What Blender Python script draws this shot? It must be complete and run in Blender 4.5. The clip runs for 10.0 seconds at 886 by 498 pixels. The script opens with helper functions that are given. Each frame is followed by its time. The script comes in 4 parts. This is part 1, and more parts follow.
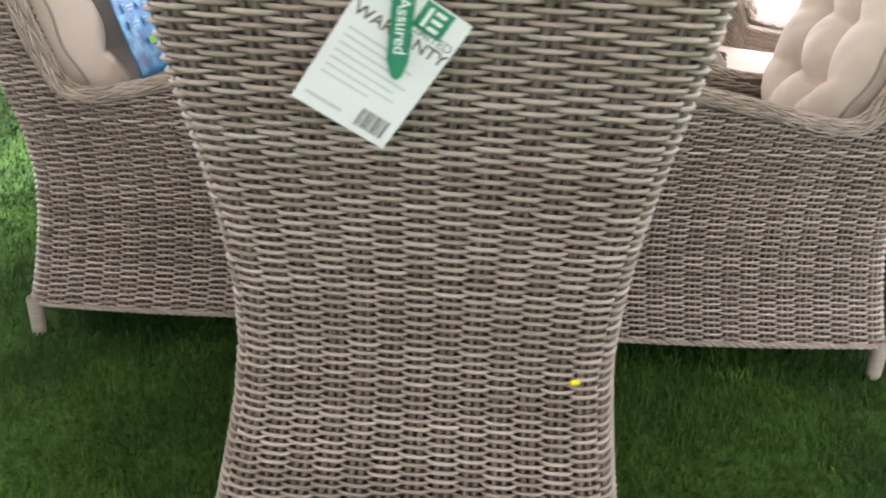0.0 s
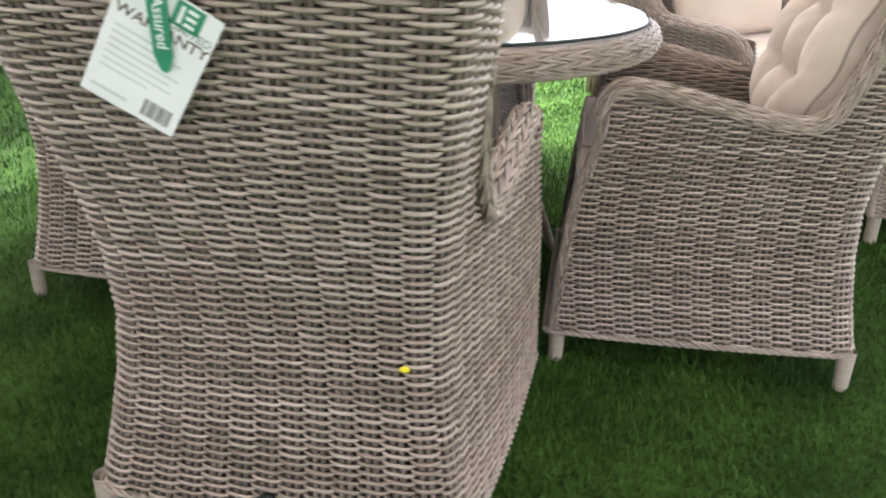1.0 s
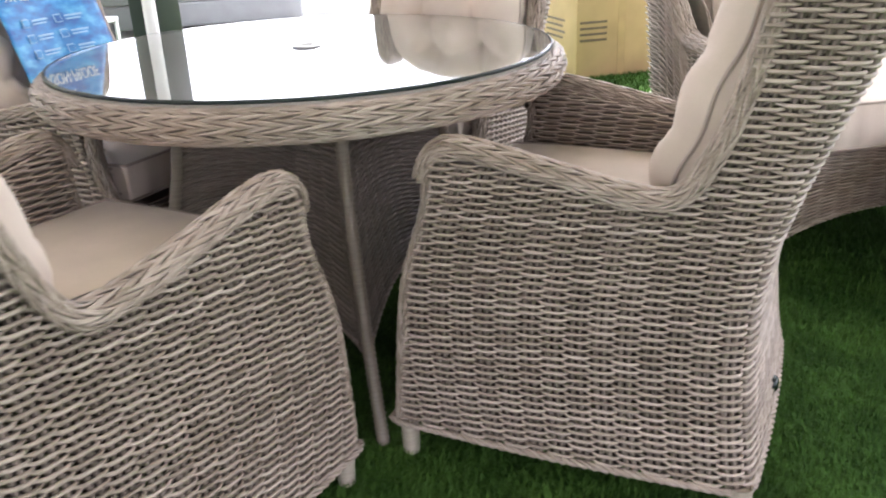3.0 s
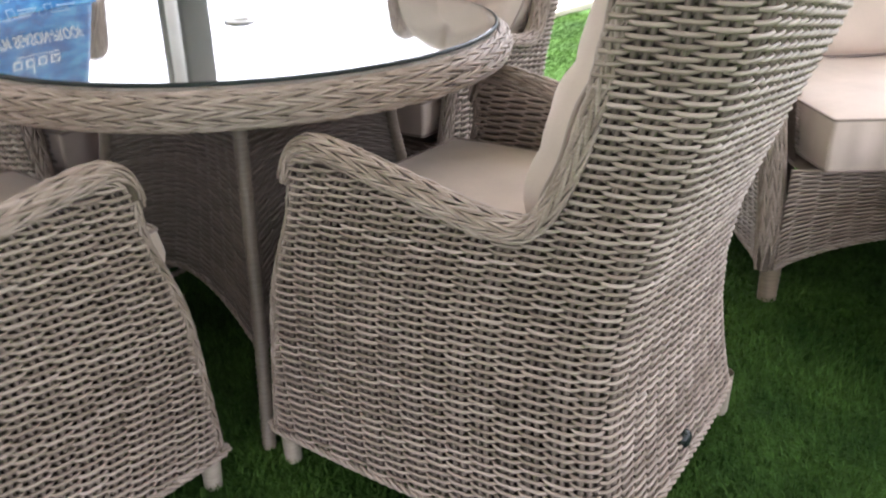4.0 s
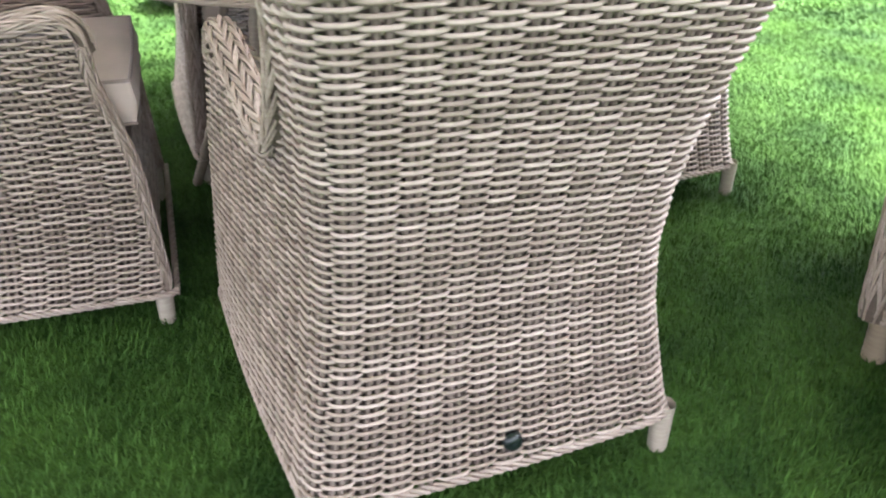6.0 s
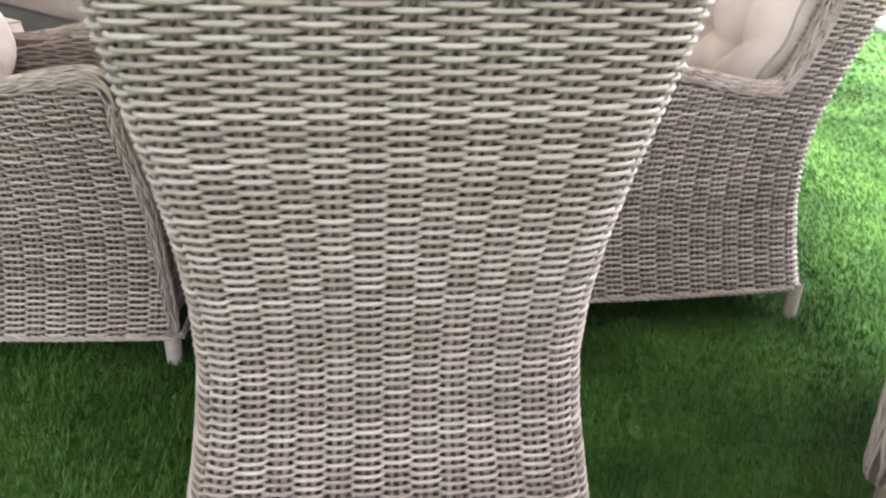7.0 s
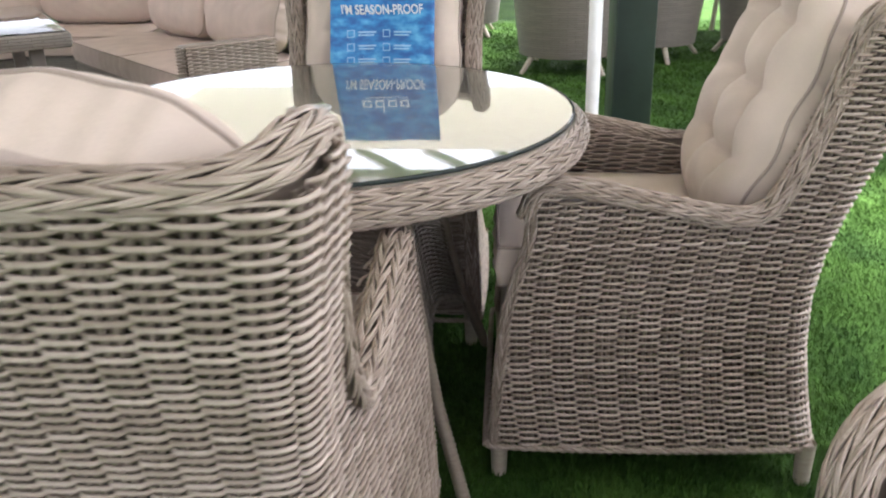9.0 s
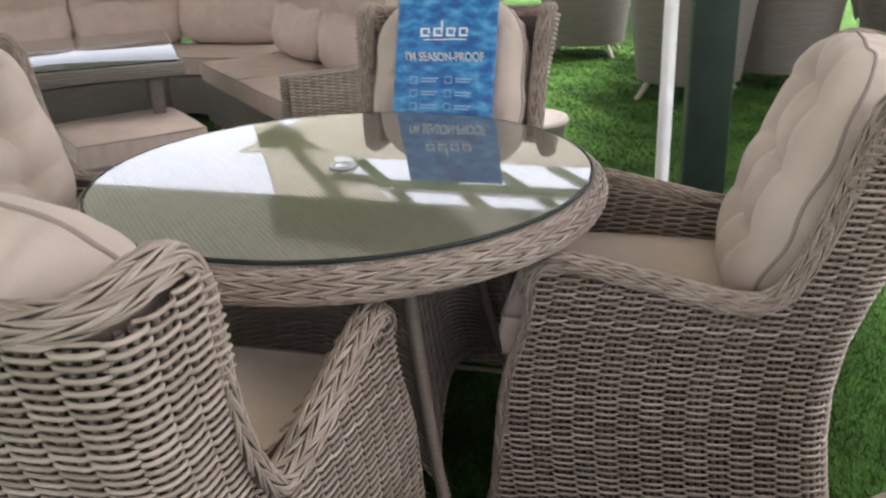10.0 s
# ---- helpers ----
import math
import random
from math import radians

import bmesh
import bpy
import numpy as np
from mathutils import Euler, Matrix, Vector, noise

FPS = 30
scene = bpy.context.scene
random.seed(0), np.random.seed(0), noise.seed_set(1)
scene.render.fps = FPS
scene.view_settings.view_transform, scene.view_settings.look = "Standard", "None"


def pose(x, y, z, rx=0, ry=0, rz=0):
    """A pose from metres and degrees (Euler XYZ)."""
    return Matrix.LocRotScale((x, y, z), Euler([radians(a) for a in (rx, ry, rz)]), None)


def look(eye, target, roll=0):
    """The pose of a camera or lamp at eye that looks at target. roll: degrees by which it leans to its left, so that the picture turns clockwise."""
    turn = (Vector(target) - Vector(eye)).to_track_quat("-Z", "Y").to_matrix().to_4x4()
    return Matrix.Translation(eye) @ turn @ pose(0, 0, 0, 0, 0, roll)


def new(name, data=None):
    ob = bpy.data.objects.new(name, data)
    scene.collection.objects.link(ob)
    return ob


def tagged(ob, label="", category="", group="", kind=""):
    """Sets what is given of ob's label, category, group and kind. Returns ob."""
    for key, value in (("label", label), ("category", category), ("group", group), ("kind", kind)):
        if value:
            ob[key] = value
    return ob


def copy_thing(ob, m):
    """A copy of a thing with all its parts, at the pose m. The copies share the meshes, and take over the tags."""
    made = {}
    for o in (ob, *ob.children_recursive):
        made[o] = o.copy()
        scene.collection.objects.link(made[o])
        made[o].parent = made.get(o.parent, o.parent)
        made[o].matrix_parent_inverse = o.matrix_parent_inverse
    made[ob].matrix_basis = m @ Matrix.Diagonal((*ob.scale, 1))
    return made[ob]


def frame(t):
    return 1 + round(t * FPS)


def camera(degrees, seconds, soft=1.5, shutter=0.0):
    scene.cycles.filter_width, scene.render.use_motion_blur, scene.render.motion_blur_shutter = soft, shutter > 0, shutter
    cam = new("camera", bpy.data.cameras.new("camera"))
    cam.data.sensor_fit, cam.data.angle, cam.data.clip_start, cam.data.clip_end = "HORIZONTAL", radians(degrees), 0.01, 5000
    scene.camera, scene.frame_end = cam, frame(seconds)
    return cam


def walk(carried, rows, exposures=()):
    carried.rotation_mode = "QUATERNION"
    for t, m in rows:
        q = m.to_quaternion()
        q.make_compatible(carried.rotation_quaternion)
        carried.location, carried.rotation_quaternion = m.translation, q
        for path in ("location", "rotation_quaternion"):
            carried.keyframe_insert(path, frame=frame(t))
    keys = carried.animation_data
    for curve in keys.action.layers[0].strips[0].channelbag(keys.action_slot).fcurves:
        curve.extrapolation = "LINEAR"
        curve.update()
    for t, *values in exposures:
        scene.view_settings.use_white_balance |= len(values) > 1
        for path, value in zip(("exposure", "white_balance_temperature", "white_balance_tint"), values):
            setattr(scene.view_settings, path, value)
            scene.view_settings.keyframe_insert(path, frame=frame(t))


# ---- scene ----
cam = camera(55.21, 10.0, 2.0, 0.5)
PATH = [
    (0, pose(0.0795, -2.1377, 0.9873, 68.598, -1.826, 2.843)),
    (0.5, pose(0.2809, -2.1367, 0.9992, 68.342, -1.151, 7.501)),
    (1, pose(0.4776, -2.1165, 1.0185, 67.154, -1.094, 11.605)),
    (1.5, pose(0.6180, -2.0258, 1.0222, 66.277, -0.558, 12.868)),
    (2, pose(0.8343, -1.9183, 1.0616, 67.141, 0.311, 17.691)),
    (2.2, pose(0.9169, -1.8637, 1.0613, 67.856, 0.176, 20.260)),
    (3.3, pose(1.2393, -1.4851, 1.0461, 67.263, 2.670, 27.870)),
    (3.5, pose(1.3191, -1.4115, 1.0538, 67.108, 2.405, 29.391)),
    (4, pose(1.4362, -1.2340, 1.0600, 65.328, 0.973, 35.940)),
    (4.5, pose(1.5653, -1.0231, 1.0397, 61.725, 0.162, 43.896)),
    (5, pose(1.7274, -0.8598, 1.0391, 60.726, 0.650, 52.726)),
    (5.2, pose(1.7747, -0.7894, 1.0420, 60.398, 0.667, 55.941)),
    (6.3, pose(2.0026, -0.3550, 1.0186, 61.744, -1.490, 73.944)),
    (6.5, pose(2.0349, -0.2765, 1.0183, 62.943, -2.010, 76.868)),
    (7, pose(2.0181, -0.0815, 1.0460, 65.345, -1.680, 83.885)),
    (7.5, pose(1.9607, 0.0954, 1.0707, 67.081, -0.576, 87.977)),
    (8, pose(1.9312, 0.2415, 1.1033, 67.529, 0.993, 90.128)),
    (8.5, pose(1.8972, 0.3565, 1.1442, 67.174, 1.485, 93.036)),
    (9, pose(1.7584, 0.4820, 1.1609, 67.635, 1.397, 96.454)),
    (9.5, pose(1.6727, 0.6194, 1.1927, 67.952, 2.104, 100.913)),
    (10, pose(1.6789, 0.7489, 1.2741, 68.259, 2.193, 106.482)),
]
walk(cam, PATH, [(0.0, 3.15, 6100, 16), (1.0, 3.15, 6100, 16), (2.2, 3.35, 6050, 17), (3.5, 3.0, 6000, 17), (4.2, 2.95, 6000, 17), (5.0, 3.08, 5950, 17), (6.5, 3.7, 5800, 15), (7.0, 3.4, 5780, 15), (7.5, 3.36, 5780, 15), (8.2, 2.93, 5900, 15), (9.3, 2.60, 6080, 14), (10.0, 2.20, 6120, 15)])
SKY, SUN = 0.12, 4.5
# ---- light ----
world = bpy.data.worlds.new("overcast_sky")
scene.world = world
world.use_nodes = True
wn, wl = world.node_tree.nodes, world.node_tree.links
sky = wn.new("ShaderNodeTexSky")
sky.sky_type = "NISHITA"
sky.sun_disc = False
sky.sun_elevation, sky.sun_rotation = radians(65), radians(-35)
sky.dust_density, sky.air_density = 4.0, 1.0
hsv = wn.new("ShaderNodeHueSaturation")
hsv.inputs["Saturation"].default_value = 0.12
wl.new(sky.outputs[0], hsv.inputs["Color"])
wl.new(hsv.outputs[0], wn["Background"].inputs["Color"])
wn["Background"].inputs["Strength"].default_value = SKY
sun = new("sun", bpy.data.lights.new("sun", "SUN"))
sun.data.energy, sun.data.angle, sun.data.color = SUN, radians(14), (1.0, 0.96, 0.90)
sun.matrix_world = look((-2.4, 3.4, 9.0), (0, 0, 0))


# ---- materials ----
def material(name, rough=0.6, metal=0.0, spec=0.5):
    m = bpy.data.materials.new(name)
    m.use_nodes = True
    b = m.node_tree.nodes["Principled BSDF"]
    b.inputs["Roughness"].default_value = rough
    b.inputs["Metallic"].default_value = metal
    b.inputs["Specular IOR Level"].default_value = spec
    return m, m.node_tree.nodes, m.node_tree.links, b


def ramp(n, stops):
    r = n.new("ShaderNodeValToRGB")
    els = r.color_ramp.elements
    while len(els) < len(stops):
        els.new(0.5)
    for e, (p, c) in zip(els, stops):
        e.position, e.color = p, (*c, 1)
    return r


def noise_tex(n, l, scale, detail=3.0, stretch=None):
    co = n.new("ShaderNodeTexCoord")
    t = n.new("ShaderNodeTexNoise")
    t.inputs["Scale"].default_value, t.inputs["Detail"].default_value = scale, detail
    if stretch:
        mp = n.new("ShaderNodeMapping")
        mp.inputs["Scale"].default_value = stretch
        l.new(co.outputs["Object"], mp.inputs[0])
        l.new(mp.outputs[0], t.inputs["Vector"])
    else:
        l.new(co.outputs["Object"], t.inputs["Vector"])
    return t


def mixed(n, l, fac, a, b, mode="MIX"):
    x = n.new("ShaderNodeMix")
    x.data_type, x.blend_type = "RGBA", mode
    for sock, v in ((x.inputs[0], fac), (x.inputs[6], a), (x.inputs[7], b)):
        if isinstance(v, (int, float)):
            sock.default_value = v
        elif isinstance(v, tuple):
            sock.default_value = (*v, 1)
        else:
            l.new(v, sock)
    return x.outputs[2]


def bumped(n, l, b, height, strength, distance):
    u = n.new("ShaderNodeBump")
    u.inputs["Strength"].default_value, u.inputs["Distance"].default_value = strength, distance
    l.new(height, u.inputs["Height"])
    l.new(u.outputs[0], b.inputs["Normal"])


def wicker_material(name, dark, mid, light):
    m, n, l, b = material(name, 0.42, 0.0, 0.45)
    g = n.new("ShaderNodeNewGeometry")
    r = ramp(n, [(0.0, dark), (0.5, mid), (1.0, light)])
    l.new(g.outputs["Random Per Island"], r.inputs[0])
    patch = noise_tex(n, l, 5.0)
    pr = ramp(n, [(0.35, (0.93, 0.92, 0.905)), (0.65, (1.04, 1.04, 1.04))])
    l.new(patch.outputs[0], pr.inputs[0])
    streak = noise_tex(n, l, 60.0, 4.0, (0.4, 0.4, 6.0))
    sr = ramp(n, [(0.3, (0.82, 0.8, 0.78)), (0.7, (1.1, 1.1, 1.1))])
    l.new(streak.outputs[0], sr.inputs[0])
    c = mixed(n, l, 1.0, r.outputs[0], pr.outputs[0], "MULTIPLY")
    c = mixed(n, l, 1.0, c, sr.outputs[0], "MULTIPLY")
    l.new(c, b.inputs["Base Color"])
    bumped(n, l, b, streak.outputs[0], 0.35, 0.001)
    return m


WICKER = wicker_material("grey_beige_wicker", (0.290, 0.228, 0.184), (0.390, 0.314, 0.262), (0.485, 0.398, 0.342))
# Dark tone that stands in for shade: gaps of the weave, lounge table legs.
SHADE_WICKER = wicker_material("dark_shade_wicker", (0.105, 0.082, 0.066), (0.125, 0.098, 0.080), (0.145, 0.115, 0.093))
# Stakes are brown wicker; shade between the strands darkens this colour further.
STAKE = wicker_material("shaded_brown_stake", (0.165, 0.130, 0.107), (0.205, 0.164, 0.136), (0.245, 0.198, 0.165))
# Filler under the plaits, coloured dark to act as shade between their strands.
RIM_SHADE = wicker_material("dark_brown_rim_shade", (0.12, 0.092, 0.072), (0.15, 0.118, 0.094), (0.18, 0.144, 0.116))


# Chair wicker made darker: under-table shade is put into the base panels' colour.
SHADED_BASE_WICKER = wicker_material("shaded_brown_base_wicker", (0.15, 0.120, 0.098), (0.20, 0.161, 0.132), (0.26, 0.212, 0.176))


def fabric_material(name, colour, scale=900.0):
    m, n, l, b = material(name, 0.9, 0.0, 0.15)
    t = noise_tex(n, l, scale, 2.0)
    big = noise_tex(n, l, 7.0, 3.0)
    r = ramp(n, [(0.3, tuple(0.9 * c for c in colour)), (0.7, tuple(1.06 * c for c in colour))])
    l.new(big.outputs[0], r.inputs[0])
    fr = ramp(n, [(0.3, (0.9, 0.9, 0.9)), (0.7, (1.05, 1.05, 1.05))])
    l.new(t.outputs[0], fr.inputs[0])
    l.new(mixed(n, l, 1.0, r.outputs[0], fr.outputs[0], "MULTIPLY"), b.inputs["Base Color"])
    b.inputs["Sheen Weight"].default_value = 0.15
    wr = noise_tex(n, l, 28.0, 3.0)
    bumped(n, l, b, wr.outputs[0], 0.25, 0.004)
    return m


FABRIC = fabric_material("beige_cushion_fabric", (0.60, 0.495, 0.42))
PIPING = fabric_material("taupe_piping", (0.36, 0.288, 0.248))


def plain(name, colour, rough=0.5, metal=0.0, vary=0.08, scale=12.0):
    m, n, l, b = material(name, rough, metal)
    t = noise_tex(n, l, scale, 4.0)
    r = ramp(n, [(0.3, tuple(c * (1 - vary) for c in colour)), (0.7, tuple(min(1, c * (1 + vary)) for c in colour))])
    l.new(t.outputs[0], r.inputs[0])
    l.new(r.outputs[0], b.inputs["Base Color"])
    bumped(n, l, b, t.outputs[0], 0.1, 0.002)
    return m


WHITE = plain("white_paint", (0.86, 0.86, 0.85), 0.35)
GREEN_POST = plain("dark_green_paint", (0.02, 0.035, 0.028), 0.45, 0.0, 0.2)
BLACK = plain("black_plastic", (0.012, 0.018, 0.016), 0.25)
METAL = plain("grey_metal", (0.5, 0.5, 0.49), 0.3, 1.0)
CARD = plain("cardboard", (0.52, 0.36, 0.19), 0.85, 0.0, 0.1, 5.0)
PRINT = plain("dark_print", (0.14, 0.10, 0.07), 0.8)
STRAP = plain("yellow_strap", (0.75, 0.55, 0.12), 0.4)
PAPER = plain("white_card", (0.87, 0.86, 0.85), 0.5, 0.0, 0.03)
GREYINK = plain("grey_ink", (0.42, 0.42, 0.42), 0.6)
PALEINK = plain("pale_grey_ink", (0.64, 0.64, 0.64), 0.6)
GREENINK = plain("green_ink", (0.04, 0.26, 0.14), 0.45)
LIME = plain("lime_green", (0.2, 0.55, 0.06), 0.5)
YELLOW = plain("yellow_sticker", (0.85, 0.72, 0.02), 0.5)
PANEL = plain("slate_panel", (0.02, 0.023, 0.024), 0.5)
WALL = plain("pale_wall_paint", (0.78, 0.78, 0.77), 0.8, 0.0, 0.05, 2.0)
BEAM = plain("painted_beam", (0.60, 0.56, 0.53), 0.7, 0.0, 0.1, 3.0)
PAVE = plain("pale_paving", (0.5, 0.5, 0.47), 0.8, 0.0, 0.1, 6.0)
TAUPE = plain("taupe_lounge_fabric", (0.51, 0.40, 0.345), 0.9, 0.0, 0.08, 9.0)


def sign_material():
    m, n, l, b = material("blue_sea_print", 0.35)
    t = noise_tex(n, l, 22.0, 6.0, (1.0, 1.0, 1.8))
    r = ramp(n, [(0.36, (0.015, 0.10, 0.33)), (0.52, (0.03, 0.22, 0.52)), (0.68, (0.12, 0.42, 0.68))])
    l.new(t.outputs[0], r.inputs[0])
    l.new(r.outputs[0], b.inputs["Base Color"])
    return m


SEA = sign_material()


def turf_material(name, blades):
    m, n, l, b = material(name, 0.8, 0.0, 0.08)
    big = noise_tex(n, l, 3.5, 6.0)
    r = ramp(n, [(0.32, (0.025, 0.064, 0.012)), (0.68, (0.068, 0.146, 0.025))])
    l.new(big.outputs[0], r.inputs[0])
    if blades:
        g = n.new("ShaderNodeNewGeometry")
        v = ramp(n, [(0.0, (0.68, 0.68, 0.68)), (0.5, (1.02, 1.0, 1.05)), (0.85, (1.25, 1.16, 1.3)), (1.0, (1.5, 1.34, 1.7))])
        l.new(g.outputs["Random Per Island"], v.inputs[0])
    else:
        fine = noise_tex(n, l, 120.0, 5.0)
        v = ramp(n, [(0.35, (0.74, 0.76, 0.72)), (0.65, (1.02, 1.0, 0.95))])
        l.new(fine.outputs[0], v.inputs[0])
        bumped(n, l, b, fine.outputs[0], 0.9, 0.02)
    clump = noise_tex(n, l, 38.0, 3.0)
    cr = ramp(n, [(0.36, (0.78, 0.79, 0.78)), (0.64, (1.24, 1.19, 1.26))])
    l.new(clump.outputs[0], cr.inputs[0])
    c = mixed(n, l, 1.0, r.outputs[0], v.outputs[0], "MULTIPLY")
    l.new(mixed(n, l, 1.0, c, cr.outputs[0], "MULTIPLY"), b.inputs["Base Color"])
    return m


TURF, BLADES = turf_material("turf_base", False), turf_material("turf_blades", True)


def glass_material():
    m, n, l, b = material("clear_glass", 0.02)
    b.inputs["Transmission Weight"].default_value = 1.0
    b.inputs["IOR"].default_value = 1.5
    b.inputs["Base Color"].default_value = (0.965, 0.985, 0.975, 1)
    return m


GLASS = glass_material()
GLASS_EDGE = plain("dark_green_glass_edge", (0.008, 0.016, 0.014), 0.5)


def weave_bump_material(name, dark, light, pitch_u, pitch_v):
    """Flat basket weave for far or covered surfaces."""
    m, n, l, b = material(name, 0.55)
    co = n.new("ShaderNodeTexCoord")
    mp = n.new("ShaderNodeMapping")
    mp.inputs["Rotation"].default_value = (radians(90), 0, 0)
    l.new(co.outputs["UV"], mp.inputs[0])
    br = n.new("ShaderNodeTexBrick")
    br.inputs["Scale"].default_value = 1.0
    br.inputs["Brick Width"].default_value, br.inputs["Row Height"].default_value = pitch_u, pitch_v
    br.inputs["Mortar Size"].default_value, br.inputs["Mortar Smooth"].default_value = pitch_v * 0.22, 1.0
    br.inputs["Color1"].default_value = (*light, 1)
    br.inputs["Color2"].default_value = (*(0.82 * c for c in light), 1)
    br.inputs["Mortar"].default_value = (*dark, 1)
    l.new(co.outputs["UV"], br.inputs["Vector"])
    l.new(br.outputs["Color"], b.inputs["Base Color"])
    inv = n.new("ShaderNodeMath")
    inv.operation = "SUBTRACT"
    inv.inputs[0].default_value = 1.0
    l.new(br.outputs["Fac"], inv.inputs[1])
    bumped(n, l, b, inv.outputs[0], 0.8, 0.004)
    return m


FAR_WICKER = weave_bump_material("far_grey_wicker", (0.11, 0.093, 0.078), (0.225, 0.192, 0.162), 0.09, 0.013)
TOP_WICKER = weave_bump_material("flat_grey_wicker", (0.34, 0.29, 0.24), (0.41, 0.35, 0.295), 0.034, 0.010)


# ---- mesh helpers ----
def quad_mesh(name, verts, quads, smooth=True):
    verts, quads = np.asarray(verts, np.float32), np.asarray(quads, np.int32)
    me = bpy.data.meshes.new(name)
    me.vertices.add(len(verts))
    me.vertices.foreach_set("co", verts.ravel())
    me.loops.add(quads.size)
    me.loops.foreach_set("vertex_index", quads.ravel())
    me.polygons.add(len(quads))
    me.polygons.foreach_set("loop_start", np.arange(0, quads.size, 4, dtype=np.int32))
    me.polygons.foreach_set("use_smooth", np.full(len(quads), smooth))
    me.update(calc_edges=True)
    return me


def tubes(strands, sides=5):
    """Tubes round many polylines. strands: (points k x 3, normals k x 3, radius)."""
    V, Q, base = [], [], 0
    ang = np.arange(sides) * 2 * np.pi / sides
    for pts, nor, rad in strands:
        k = len(pts)
        tan = np.gradient(pts, axis=0)
        tan /= np.linalg.norm(tan, axis=1)[:, None] + 1e-9
        side = np.cross(tan, nor)
        side /= np.linalg.norm(side, axis=1)[:, None] + 1e-9
        up = np.cross(side, tan)
        rad = np.broadcast_to(np.asarray(rad, float), (k,))
        ring = pts[:, None] + rad[:, None, None] * (np.cos(ang)[None, :, None] * up[:, None] + np.sin(ang)[None, :, None] * side[:, None])
        V.append(ring.reshape(-1, 3))
        i, j = np.meshgrid(np.arange(k - 1), np.arange(sides), indexing="ij")
        j2 = (j + 1) % sides
        Q.append(np.stack([i * sides + j, (i + 1) * sides + j, (i + 1) * sides + j2, i * sides + j2], -1).reshape(-1, 4) + base)
        base += k * sides
    return np.concatenate(V), np.concatenate(Q)


def grid_quads(n, m, wrap=False):
    i, j = np.meshgrid(np.arange(n - 1), np.arange(m if wrap else m - 1), indexing="ij")
    j2 = (j + 1) % m
    return np.stack([i * m + j, (i + 1) * m + j, (i + 1) * m + j2, i * m + j2], -1).reshape(-1, 4)


def part(name, me, mat, parent=None, label="", m=None):
    if isinstance(me, bmesh.types.BMesh):
        bm, me = me, bpy.data.meshes.new(name)
        bm.to_mesh(me)
        bm.free()
    if not me.materials:
        me.materials.append(mat)
    ob = new(name, me)
    if parent:
        ob.parent = parent
    if m is not None:
        ob.matrix_basis = m
    if label:
        ob["label"] = label
    if mat is WICKER:
        ob["kind"] = "stuff"
    return ob


def empty(name, m, label, category, group="", kind=""):
    ob = new(name)
    ob.matrix_basis = m
    return tagged(ob, label, category, group, kind)


def box_bm(x0, y0, z0, x1, y1, z1, bevel=0.0, seg=2):
    bm = bmesh.new()
    bmesh.ops.create_cube(bm, size=1)
    for v in bm.verts:
        v.co = ((x0 + x1) / 2 + v.co.x * (x1 - x0), (y0 + y1) / 2 + v.co.y * (y1 - y0), (z0 + z1) / 2 + v.co.z * (z1 - z0))
    if bevel:
        bmesh.ops.bevel(bm, geom=bm.edges[:], offset=bevel, segments=seg, affect="EDGES", profile=0.5)
        for f in bm.faces:
            f.smooth = True
    return bm


def smooth_path(points, step):
    """Catmull-Rom through the points, resampled at even steps."""
    p = np.asarray(points, float)
    e = np.vstack([2 * p[0] - p[1], p, 2 * p[-1] - p[-2]])
    out = []
    t = np.linspace(0, 1, 16, endpoint=False)[:, None]
    for i in range(len(p) - 1):
        a, b, c, d = e[i:i + 4]
        out.append(0.5 * (2 * b + (c - a) * t + (2 * a - 5 * b + 4 * c - d) * t ** 2 + (3 * b - a - 3 * c + d) * t ** 3))
    out = np.vstack(out + [p[-1:]])
    s = np.r_[0, np.cumsum(np.linalg.norm(np.diff(out, axis=0), axis=1))]
    n = max(3, int(round(s[-1] / step)) + 1)
    q = np.linspace(0, s[-1], n)
    return np.stack([np.interp(q, s, out[:, k]) for k in range(out.shape[1])], 1)


